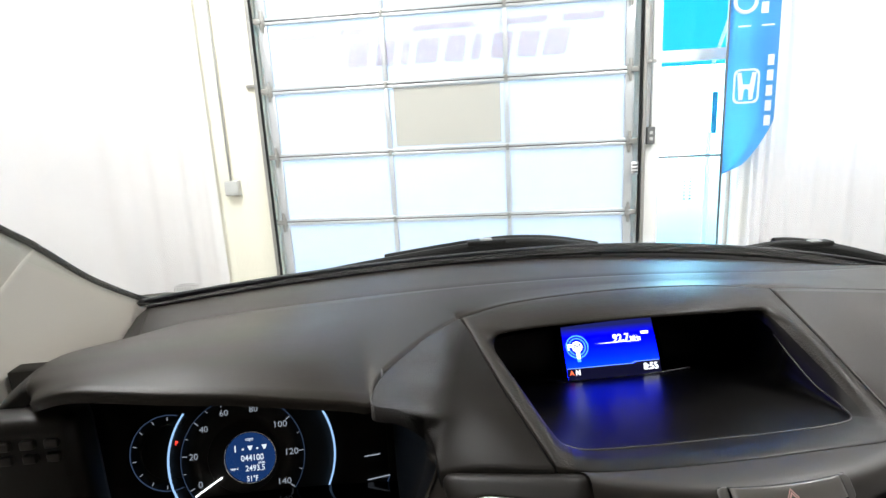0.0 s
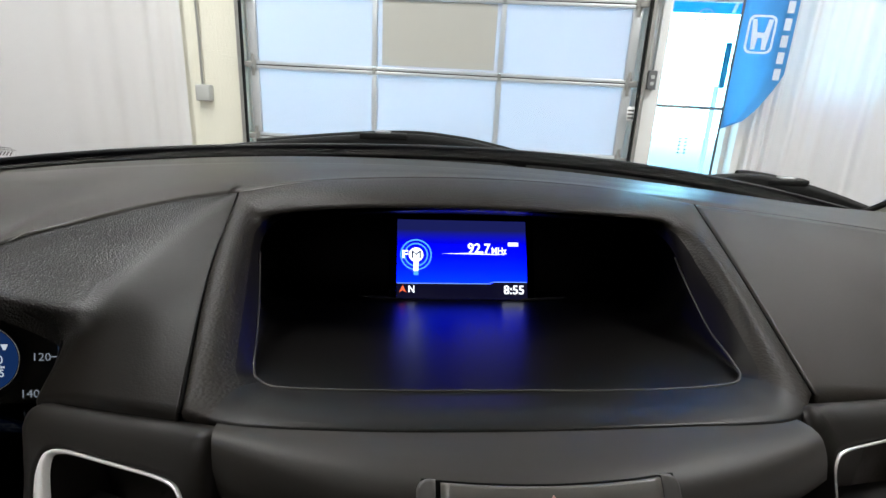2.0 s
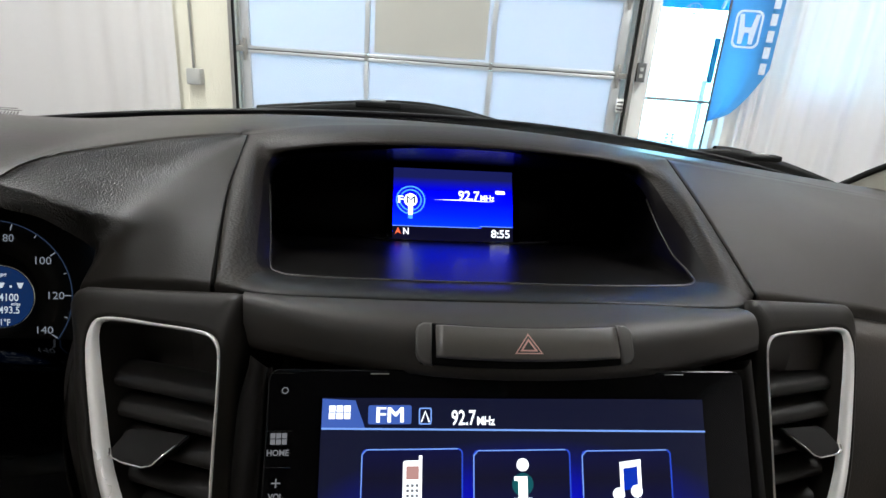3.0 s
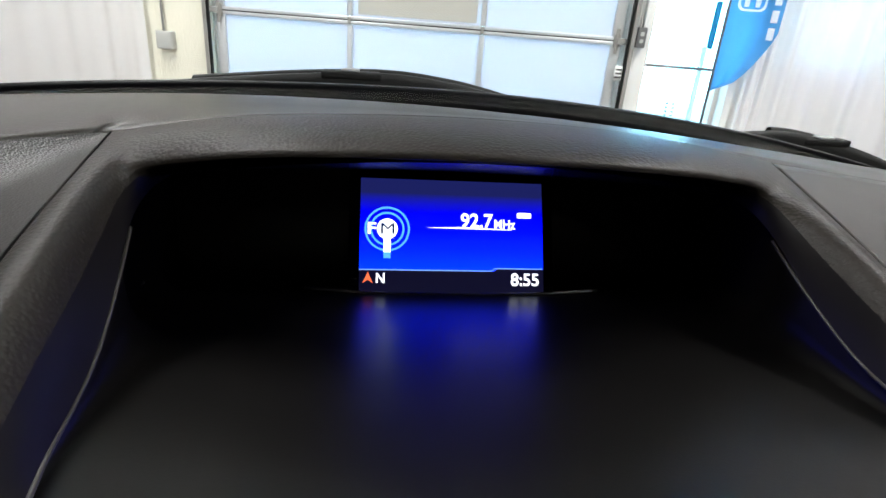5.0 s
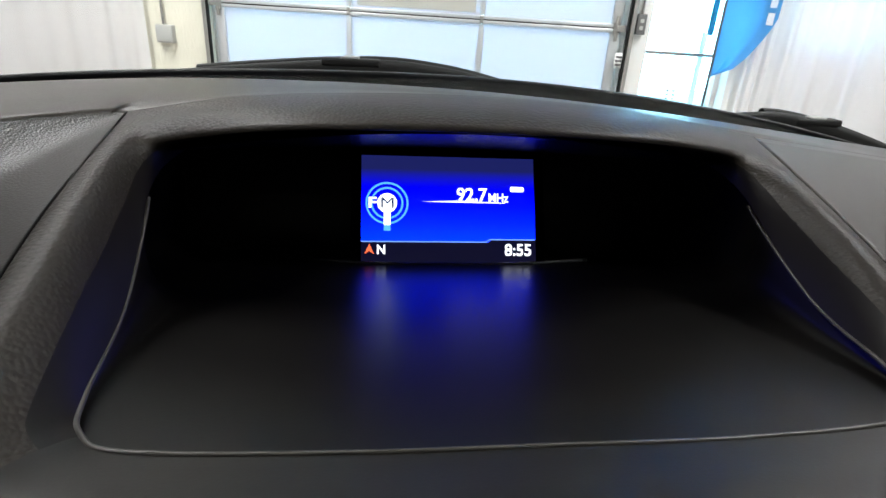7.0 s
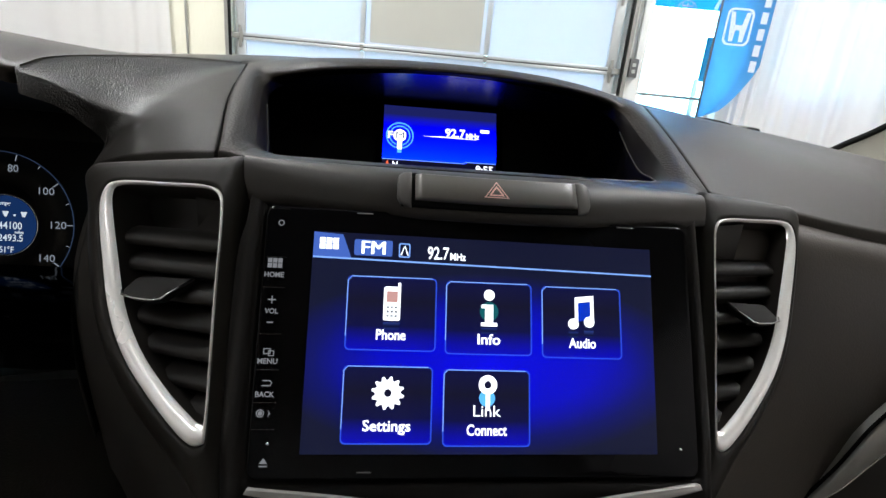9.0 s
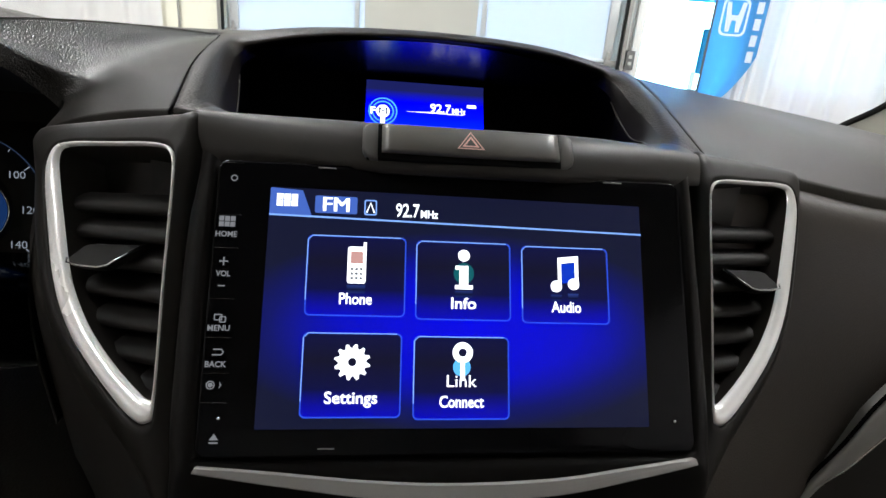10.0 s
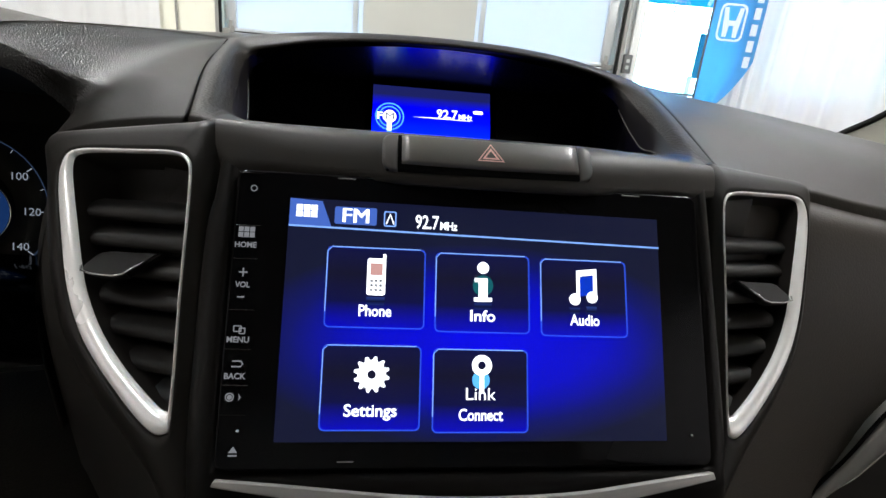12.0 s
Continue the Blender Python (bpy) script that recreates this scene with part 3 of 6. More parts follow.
for i in range(5):
    part("print_bar", box(0.254, 0.294, -0.028, -0.025, 1.215 + i * 0.100, 1.285 + i * 0.100), flag_white, fl, "white lettering bar", smooth=False)
part("print_bar", box(0.05, 0.13, -0.028, -0.025, 1.87, 1.88), flag_white, fl, smooth=False)
part("print_bar", box(0.20, 0.28, -0.028, -0.025, 1.87, 1.88), flag_white, fl, smooth=False)
part("emblem_ring", ring(0.09, 0, 0.055, 0.080, 0, 0.003, 30), flag_white, fl, m=pose(0, -0.024, 2.03, 90))
part("print_bar", box(0.19, 0.235, -0.028, -0.025, 1.95, 2.02), flag_white, fl, smooth=False)
tagged(part("column", box(1.60, 1.86, 4.52, 4.66, 0, 4.1, 0.01), white_paint, m=G), "boxed white column behind the banner", "column", kind="structure")


# Curtains
def curtain(keys, folds, amp, seed, label):
    rnd = random.Random(seed)
    path = spline(keys, 260)
    ph = [rnd.uniform(0, 6.28) for _ in range(6)]
    rows = []
    for k in range(15):
        z = 0.03 + k * 3.77 / 14
        row = []
        for i, p in enumerate(path):
            d = (path[min(i + 1, 259)] - path[max(i - 1, 0)]).normalized()
            s = i / 259
            w = folds * math.tau * s
            o = amp * (0.6 * math.sin(w + 0.8 * math.sin(w * 0.31 + ph[0])) + 0.3 * math.sin(w * 1.9 + ph[1] + 0.5 * math.sin(z * 0.9 + ph[2])) + 0.35 * math.sin(w * 0.43 + ph[3] + z * 0.25))
            o *= 0.8 + 0.3 * math.sin(z * 0.8 + w * 0.1 + ph[4])
            row.append(Vector((p.x - d.y * o, p.y + d.x * o, z)))
        rows.append(row)
    t_ = thing("curtain", G, label, "curtain", "white curtains")
    part("cloth", grid_mesh(rows), curtain_white, t_)
    part("header_rail", tube([(p.x, p.y, 3.82) for p in path[::20]] + [(path[-1].x, path[-1].y, 3.82)], 0.02, 8), alloy, t_)
    return t_


curtain([(-2.52, 4.58, 0), (-2.9, 4.52, 0), (-3.5, 4.3, 0), (-4.3, 3.3, 0), (-4.6, 0.5, 0), (-4.6, -4.0, 0)], 10, 0.016, 5, "white pleated curtain hanging to the floor beside the cream wall")
curtain([(1.66, 4.455, 0), (1.88, 4.42, 0), (2.4, 4.36, 0), (3.2, 4.1, 0), (4.0, 3.2, 0), (4.4, 0.5, 0), (4.4, -4.0, 0)], 16, 0.034, 11, "white curtain hanging to the floor beside the banner")


# painted blocks of the cream wall, in running bond
block_mesh = bpy.data.meshes.new("block")
bb = box(-0.1965, 0.1965, -0.0012, 0.004, -0.0965, 0.0965, 0.0011)
bb.to_mesh(block_mesh)
bb.free()
half_mesh = bpy.data.meshes.new("half_block")
bb = box(-0.0965, 0.0965, -0.0012, 0.004, -0.0965, 0.0965, 0.0011)
bb.to_mesh(half_mesh)
bb.free()
for me_ in (block_mesh, half_mesh):
    me_.materials.append(cream_paint)
for row in range(20):
    z = 0.1 + row * 0.2
    spots = [(-2.28 - 0.4 * i, block_mesh) for i in range(3)] if row % 2 else [(-2.18, half_mesh)] + [(-2.48 - 0.4 * i, block_mesh) for i in range(2)]
    for x, me_ in spots:
        blk = new("block", me_)
        blk.parent = cream_wall
        blk.matrix_basis = pose(x, 4.66, z)


# ---- the car: dashboard skins ----
dash = thing("dashboard", pose(0, 0, 0), "dark grey grained car dashboard with a hooded display recess", "dashboard")

EDGE = [(-0.548, 0.612, 1.158), (-0.526, 0.582, 1.1735), (-0.49, 0.572, 1.182), (-0.425, 0.565, 1.1765), (-0.369, 0.562, 1.1715), (-0.315, 0.560, 1.1635), (-0.285, 0.560, 1.1585), (-0.268, 0.5615, 1.1545), (-0.2625, 0.581, 1.1588), (-0.254, 0.602, 1.1606), (-0.240, 0.627, 1.1616), (-0.226, 0.650, 1.1618), (-0.206, 0.682, 1.1612), (-0.190, 0.704, 1.1602), (-0.179, 0.719, 1.1592), (-0.170, 0.7275, 1.1584), (-0.107, 0.7340, 1.1672), (0, 0.736, 1.1712),
        (0.107, 0.742, 1.1660), (0.21, 0.7625, 1.1490), (0.384, 0.773, 1.128), (0.56, 0.781, 1.104), (0.72, 0.79, 1.082)]


def far_edge_y(x):
    return 1.085 + (0.02 if x > 0 else 0.19) * x * x


def end_drop(x):
    """The pad rolls off towards the driver's door."""
    return 1.5 * max(0.0, -0.535 - x) ** 2


# far pad: from its near edge (brow, crease, hood, passenger seam) to a groove, and the lower band from there to the foot of the windscreen
pad_cols, band_cols = [], []
for p in spline(EDGE, 170):
    x = p.x
    w = min(1.0, max(0.0, (-0.165 - x) / 0.125))
    xf = x - 0.055 * w * w if x > -0.49 else -0.545 + (x + 0.49) * 1.5
    groove = Vector((xf, 0.812 + 0.45 * xf * xf, 1.1690 - 0.20 * xf * xf - end_drop(xf) if xf < 0 else float(np.interp(xf, [0, 0.1, 0.2, 0.3, 0.4, 0.6, 0.75], [1.169, 1.1648, 1.1520, 1.1365, 1.1200, 1.0905, 1.068]))))
    xr = xf * 1.03 - 0.035 * min(1.0, max(0.0, (-0.49 - x) / 0.058))
    rim = Vector((xr, far_edge_y(xr), 1.1270 - (0.13 if xf < 0 else 0.175) * xr * xr))
    m1, m2 = p.lerp(groove, 0.33) + Vector((0, 0, 0.0008)), p.lerp(groove, 0.66) + Vector((0, 0, 0.0010))
    c1 = Vector((x - 0.008, 0.628, float(np.interp(x, [-0.55, -0.49, -0.43, -0.34, -0.295, -0.26], [1.171, 1.184, 1.181, 1.175, 1.1695, 1.1645]))))
    c2 = Vector((x - 0.025, 0.715, float(np.interp(x, [-0.55, -0.49, -0.43, -0.35, -0.30, -0.22], [1.160, 1.168, 1.170, 1.1675, 1.165, 1.162]))))
    b = min(1.0, max(0.0, (-0.258 - x) / 0.03))
    m1, m2 = m1.lerp(c1, b), m2.lerp(c2, b)
    # the crease over the flank fades out towards the instruments
    lip = 1.0 if x > -0.2 else min(1.0, max(0.0, (p.y - 0.600) / 0.06)) if x > -0.266 else 1.0
    near = [Vector((x, p.y + 0.002, p.z - 0.006)), p + Vector((0, 0.0004, -0.0018 * lip))]
    pad_cols.append(near + spline([p + Vector((0, 0.003 * lip, 0.0)), m1, m2, groove], 18) + [groove + Vector((0, 0.0016, -0.0012)), groove + Vector((0, 0.0022, -0.0060))])
    step = groove + Vector((0, 0.0030, -0.0062)), groove + Vector((0, 0.0040, -0.0030)), groove + Vector((0, 0.0065, -0.0024))
    band_cols.append(list(step) + [step[2].lerp(rim, k / 8) + Vector((0, 0, 0.0022 * math.sin(math.pi * k / 8))) for k in range(1, 9)])


def eased_rows(rows, start, strength):
    """Evens rows of a skin lengthwise, more with each row from start on."""
    for k in range(start, len(rows)):
        r = rows[k]
        for _ in range(int(strength * min(1.0, (k - start) / 8))):
            r = [r[0]] + [(a + 2 * b + c) / 4 for a, b, c in zip(r, r[1:], r[2:])] + [r[-1]]
        rows[k] = r
    return rows


pad_rows = eased_rows([[c[k] for c in pad_cols] for k in range(len(pad_cols[0]))], 3, 160)
band_rows = eased_rows([[c[k] for c in band_cols] for k in range(len(band_cols[0]))], -9, 160)
part("far_pad", thicken(pad_rows, 0.004), fine_dash, dash, "smooth dark pad in front of the windscreen")
part("defroster_band", thicken(band_rows, 0.004), shaded_skin, dash, "matt band along the foot of the windscreen, darkened for its slope")
# dark cap that closes the dashboard against the driver's door
end_line = [q[0] for q in pad_rows[2:-2] + band_rows[1:]]
part("dash_end", grid_mesh([[p + Vector(d) for p in end_line] for d in ((0.004, 0.0, -0.003), (-0.004, 0.0, -0.002), (-0.022, -0.004, -0.016), (-0.050, -0.014, -0.052), (-0.066, -0.020, -0.12), (-0.070, -0.020, -0.30))]), hard_plastic, dash, "dark end cap of the dashboard")

# flank of the brow: from the crease and the opening of the instruments down into a soft valley and up to the seam of the hood
flank = loft([
    [(-0.2172, 0.533, 1.1055), (-0.192, 0.520, 1.1150), (-0.165, 0.505, 1.1215), (-0.1390, 0.492, 1.1258)],
    [(-0.2235, 0.571, 1.1200), (-0.200, 0.564, 1.1275), (-0.173, 0.558, 1.1340), (-0.1495, 0.552, 1.1358)],
    [(-0.2440, 0.5615, 1.1450), (-0.222, 0.584, 1.1355), (-0.194, 0.591, 1.1375), (-0.1545, 0.586, 1.1412)],
    [(-0.2665, 0.5615, 1.1535), (-0.237, 0.600, 1.1490), (-0.204, 0.612, 1.1420), (-0.1575, 0.609, 1.1445)],
    [(-0.2575, 0.5950, 1.1598), (-0.233, 0.621, 1.1540), (-0.205, 0.633, 1.1465), (-0.1600, 0.630, 1.1472)],
    [(-0.2335, 0.6390, 1.1608), (-0.216, 0.651, 1.1562), (-0.195, 0.660, 1.1512), (-0.1635, 0.658, 1.1508)],
    [(-0.2070, 0.6810, 1.1602), (-0.198, 0.688, 1.1580), (-0.186, 0.692, 1.1552), (-0.1680, 0.692, 1.1546)],
    [(-0.1755, 0.7235, 1.1580), (-0.1748, 0.7240, 1.1578), (-0.1740, 0.7245, 1.1576), (-0.1728, 0.7250, 1.1575)]], 60, 80)
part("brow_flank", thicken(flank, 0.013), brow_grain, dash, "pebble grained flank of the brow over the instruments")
right_rows = loft([
    [(0.148, 0.515, 1.116), (0.18, 0.525, 1.109), (0.229, 0.533, 1.101), (0.293, 0.537, 1.091), (0.42, 0.55, 1.078), (0.56, 0.565, 1.064), (0.72, 0.58, 1.045)],
    [(0.178, 0.635, 1.135), (0.215, 0.64, 1.130), (0.27, 0.645, 1.124), (0.34, 0.65, 1.115), (0.46, 0.66, 1.102), (0.58, 0.667, 1.086), (0.72, 0.68, 1.066)],
    [(0.2125, 0.7622, 1.1485), (0.26, 0.767, 1.143), (0.32, 0.770, 1.136), (0.384, 0.7725, 1.128), (0.49, 0.778, 1.114), (0.60, 0.783, 1.099), (0.72, 0.7895, 1.082)]], 60, 30)
part("right_pad", thicken(right_rows, 0.012), fine_dash, dash, "grained passenger side pad")

OUT = [(-0.1375, 0.493, 1.1265), (-0.1565, 0.60, 1.1435), (-0.1715, 0.7265, 1.158), (-0.107, 0.7338, 1.1674), (0, 0.7358, 1.1714), (0.107, 0.7418, 1.1662), (0.2105, 0.762, 1.149), (0.176, 0.635, 1.1355), (0.1465, 0.516, 1.117)]
INN = [(-0.1280, 0.518, 1.1270), (-0.1395, 0.60, 1.1425), (-0.1535, 0.689, 1.1525), (-0.085, 0.664, 1.166), (0, 0.652, 1.1705), (0.085, 0.657, 1.167), (0.1565, 0.688, 1.1545), (0.1450, 0.60, 1.138), (0.1300, 0.527, 1.1220)]
OUT_FRONT = [OUT[8], (0.118, 0.491, 1.1215), (0.06, 0.4795, 1.1280), (0, 0.4765, 1.1292), (-0.06, 0.478, 1.1288), (-0.112, 0.484, 1.1275), OUT[0]]
INN_FRONT = [INN[8], (0.115, 0.5135, 1.1208), (0.06, 0.5095, 1.1218), (0, 0.5085, 1.1222), (-0.06, 0.5085, 1.1224), (-0.110, 0.5085, 1.1238), INN[0]]


def eased_loop(line):
    n = len(line)
    for _ in range(2):
        line = [(line[k - 1] + 2 * line[k] + line[(k + 1) % n]) / 4 for k in range(n)]
    return line


def hooped(keys, n):
    """Points along the loop with a tight turn at its two far corners."""
    a = spline(keys[:3], n)
    b = spline(keys[2:7], 2 * n)
    c = spline(keys[6:], n)
    return a + b[1:] + c[1:]


FN, HN = 48, 32
o_all = hooped(OUT, HN) + spline(OUT_FRONT, FN)[1:-1]
i_all = hooped(INN, HN) + spline(INN_FRONT, FN)[1:-1]
SIDES = len(hooped(OUT, HN))
i_all = eased_loop(eased_loop([Vector(p) for p in i_all]))
# the far corners of the opening are wide curves
for _ in range(14):
    soft = eased_loop(i_all)
    i_all = [q if HN - 10 < k < HN + 10 or 3 * HN - 12 < k < 3 * HN + 8 else p for k, (p, q) in enumerate(zip(i_all, soft))]


def far_side(k):
    """1 along the far side of the opening, falling to nothing round its corners."""
    w = min(1.0, max(0.0, min((k - HN + 9) / 16, (3 * HN + 6 - k) / 16)))
    return w * w * (3 - 2 * w)


def flat_front(k):
    """1 along the sides of the hood, falling to almost nothing along its front, which runs on into the strip."""
    n = len(o_all)
    inside = min(k - SIDES + 1, n - k)
    return 1.0 if inside < 0 else max(0.12, 1.0 - inside / 8)


# bead round the recess floor, to which the hood and the lip roll down
bead = spline([(-0.1500, 0.686, 1.1470), (-0.1450, 0.668, 1.1325), (-0.1325, 0.60, 1.1145), (-0.1225, 0.545, 1.1165), (-0.115, 0.526, 1.1195), (-0.10, 0.5172, 1.1212), (-0.05, 0.5142, 1.1213), (0, 0.5140, 1.1211), (0.05, 0.5142, 1.1207),
               (0.098, 0.5180, 1.1203), (0.1160, 0.527, 1.1190), (0.1250, 0.55, 1.1170), (0.1385, 0.60, 1.1145), (0.1505, 0.670, 1.1325), (0.1545, 0.687, 1.1480)], 240)
lip_line = spline([INN[2], tuple(Vector(INN[2]).lerp(Vector(INN[1]), 0.2)), INN[1], INN[0]] + INN_FRONT[-2:0:-1] + [INN[8], INN[7], tuple(Vector(INN[6]).lerp(Vector(INN[7]), 0.2)), INN[6]], 240)


def bead_below(p):
    near = sorted(range(240), key=lambda i: (lip_line[i] - p).length)[:2]
    return (bead[near[0]] + bead[near[1]]) / 2


hood_rows = []
for f, up, front_up in ((0.0, -0.004, -0.0040), (0.0, 0.0, -0.0016), (0.06, 0.0012, -0.0010), (0.22, 0.0024, -0.0002), (0.42, 0.0031, 0.0003), (0.6, 0.0033, 0.0004)):
    hood_rows.append([a.lerp(b, f) + Vector((0, 0, up * flat_front(k) + front_up * (1.0 - flat_front(k)))) for k, (a, b) in enumerate(zip(o_all, i_all))])
# inwards of that it turns down: in one soft roll to the bead along the sides and the front, over a lip to the roof along the far side
bottoms = eased_loop(eased_loop([bead_below(p) for p in i_all]))
ROLL = ((0.85, 0.0020, 0.0), (1.0, -0.0015, 0.0), (1.0, -0.0015, 0.005), (1.0, -0.0015, 0.012), (1.0, -0.0015, 0.026))
starts = hood_rows[-1]
for j in range(8):
    t_ = (j + 1) / 8
    row = []
    for k, (p, a, e, o) in enumerate(zip(i_all, starts, bottoms, o_all)):
        c = p + Vector((0, 0, 0.0026 * flat_front(k)))
        side = a * (1 - t_) ** 2 + c * (2 * t_ * (1 - t_)) + e * t_ ** 2
        f, up, dn = (np.interp(j, (0, 2, 3, 5, 7), [q[i] for q in ROLL]) for i in range(3))
        top = min(1.0, max(0.0, (p.y - 0.60) / 0.05))
        d = Vector((0, 0.004 + 1.6 * (dn - 0.005), 0)) * min(1.0, dn / 0.005) * far_side(k)
        far = o.lerp(p, f) + d + Vector((0, 0, up - dn * (1 - 0.72 * top)))
        row.append(side.lerp(far, far_side(k)))
    hood_rows.append(row)
part("display_hood", grid_mesh([r[-4:] + r[:SIDES + 4] for r in hood_rows[:11]]), soft_dash, dash, "grained hood round the display recess")
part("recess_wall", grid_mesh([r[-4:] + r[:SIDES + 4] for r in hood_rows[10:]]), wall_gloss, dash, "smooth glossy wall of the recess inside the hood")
part("hood_front", grid_mesh([r[SIDES + 3:-3] for r in hood_rows]), lip_plastic, dash, "dark rounded front lip of the recess")
part("hood_seam", tube(spline([Vector(p) + Vector((-0.001, 0, -0.0004)) for p in OUT[:3]], 24), 0.0006, 6), seam_black, dash)
part("hood_seam", tube(spline([Vector(p) + Vector((0.001, 0, -0.0004)) for p in OUT[6:]], 24), 0.0006, 6), seam_black, dash)

# recess: floor, walls, back and roof
def tray_width(y):
    return float(np.interp(y, [0.508, 0.60, 0.650, 0.668, 0.76], [-0.1195, -0.1345, -0.1428, -0.157, -0.160])), float(np.interp(y, [0.517, 0.60, 0.652, 0.668, 0.76], [0.1220, 0.1405, 0.1482, 0.161, 0.164]))


def tray_floor(y):
    return 1.1205 - (y - 0.505) * 0.225


rows = []
for k in range(16):
    y = 0.510 + k * (0.775 - 0.510) / 15
    l, r = tray_width(y)
    z = tray_floor(y)
    top = float(np.interp(y, [0.508, 0.526, 0.545, 0.60, 0.650, 0.668, 0.70], [1.1212, 1.1195, 1.1165, 1.1145, 1.126, 1.146, 1.1495]))
    top_r = float(np.interp(y, [0.508, 0.527, 0.55, 0.60, 0.652, 0.668, 0.70], [1.1205, 1.1190, 1.1170, 1.1145, 1.126, 1.146, 1.1495]))
    rr = min(0.02, max(0.0006, (top - z) * 0.5))
    sec = [(l - 0.001, y, top), (l, y, z + rr)]
    for a in range(1, 6):
        t_ = a / 6 * math.pi / 2
        sec.append((l + rr * (1 - math.cos(t_)), y, z + rr * (1 - math.sin(t_))))
    sec += [(l + (r - l) * f, y, z) for f in (0.15, 0.3, 0.5, 0.7, 0.85)]
    for a in range(5, 0, -1):
        t_ = a / 6 * math.pi / 2
        sec.append((r - rr * (1 - math.cos(t_)), y, z + rr * (1 - math.sin(t_))))
    sec += [(r, y, z + rr), (r + 0.001, y, top_r)]
    rows.append([Vector(p) for p in sec])
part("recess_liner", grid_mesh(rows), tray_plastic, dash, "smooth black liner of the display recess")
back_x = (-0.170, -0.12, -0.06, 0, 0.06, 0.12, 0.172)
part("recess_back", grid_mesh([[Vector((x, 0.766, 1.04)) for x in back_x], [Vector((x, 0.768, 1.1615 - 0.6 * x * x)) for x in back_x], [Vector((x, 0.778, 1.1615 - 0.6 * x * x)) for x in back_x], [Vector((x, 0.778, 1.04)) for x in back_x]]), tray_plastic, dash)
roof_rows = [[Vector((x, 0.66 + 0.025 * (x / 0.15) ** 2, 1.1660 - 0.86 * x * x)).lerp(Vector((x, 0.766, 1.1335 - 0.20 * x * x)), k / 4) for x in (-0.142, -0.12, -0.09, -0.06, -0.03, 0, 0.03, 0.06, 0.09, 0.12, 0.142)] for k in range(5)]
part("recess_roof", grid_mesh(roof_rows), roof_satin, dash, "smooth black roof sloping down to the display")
part("liner_bead", tube(bead[18:-18], 0.0008, 6), bead_satin, dash, "thin raised bead round the recess floor")
sill = spline([(-0.082, 0.7285, 1.0722), (-0.04, 0.7245, 1.0714), (0.0045, 0.7238, 1.0712), (0.05, 0.7245, 1.0714), (0.094, 0.7285, 1.0722)], 30)
part("display_sill", tube(sill, 0.0012, 8), sill_gloss, dash, "thin glossy sill below the display")


# strip above the head unit
rear = spline(OUT_FRONT[::-1], 120)
back_s = [Vector((x, float(np.interp(x, [p.x for p in rear], [p.y for p in rear])) + 0.0012, float(np.interp(x, [p.x for p in rear], [p.z for p in rear])) - 0.0018)) for x in np.linspace(-0.1225, 0.1215, 50)]
prof = [(0.03, -0.01), (0.08, -0.03), (0.2, -0.09), (0.4, -0.16), (0.58, -0.18), (0.70, -0.14), (0.79, -0.02), (0.865, 0.18), (0.92, 0.42), (0.965, 0.72), (1.0, 1.0), (0.95, 1.12), (0.85, 1.12)]
rows = [back_s]
for ty, tz in prof:
    row = []
    for i, p in enumerate(back_s):
        x = -0.1195 + i * 0.2370 / 49
        k = min(abs(x), 0.135)
        f = Vector((x, 0.4305 + 2.6 * k * k, 1.1160 - 0.42 * k * k))
        row.append(Vector((p.x + (f.x - p.x) * ty, p.y + (f.y - p.y) * ty, p.z + 0.0015 + (f.z - p.z - 0.0015) * tz if tz > 0 else p.z + 0.0015 * min(1.0, ty / 0.5) - 0.0145 * tz)))
    rows.append(row)
part("trim_strip", grid_mesh(rows), strip_satin, dash, "satin black strip above the screen")

# hazard switch
hz = thing("hazard_switch", pose(-0.0015, 0.4399, 1.1249, 48), "wide satin black hazard light switch with a red triangle", "hazard switch")


def bent_pad(x0, x1, y0, y1, z0, z1, r):
    """A cushion that follows the bowed strip: a rounded section swept from x0 to x1."""
    sec = [(y0, z0)] + [(y0 + r - r * math.cos(a), z1 - r + r * math.sin(a)) for a in (0.0, 0.5, 1.0, math.pi / 2)] + [(y1 - r + r * math.sin(a), z1 - r + r * math.cos(a)) for a in (0.0, 0.57, 1.07, math.pi / 2)] + [(y1, z0)]
    n = max(4, int((x1 - x0) / 0.003))
    rows = []
    for i in range(n + 1):
        x = x0 + (x1 - x0) * i / n
        w = x + 0.002
        e = min(i, n - i) * (x1 - x0) / n
        dip = max(0.0, r - math.sqrt(max(0.0, r * r - max(0.0, r - e) ** 2)))
        rows.append([Vector((x, y + 1.44 * w * w, (z - dip if z > z0 else z) - 1.9 * w * w - 20 * (y + 0.0005) ** 2)) for y, z in sec])
    bm = grid_mesh(rows)
    bm.verts.ensure_lookup_table()
    k = len(sec)
    bm.faces.new(bm.verts[:k])
    bm.faces.new(bm.verts[-k:])
    bmesh.ops.recalc_face_normals(bm, faces=bm.faces)
    return bm


# Black pad proud of the strip, painted as the shaded gap round the button.
part("recess", bent_pad(-0.0446, 0.0412, -0.0086, 0.0078, -0.004, 0.0046, 0.0006), seam_black, hz, "black pad painting the shaded gap round the button")
part("button", bent_pad(-0.0386, 0.0356, -0.0060, 0.0071, -0.002, 0.0062, 0.0010), button_satin, hz, "satin black push button")


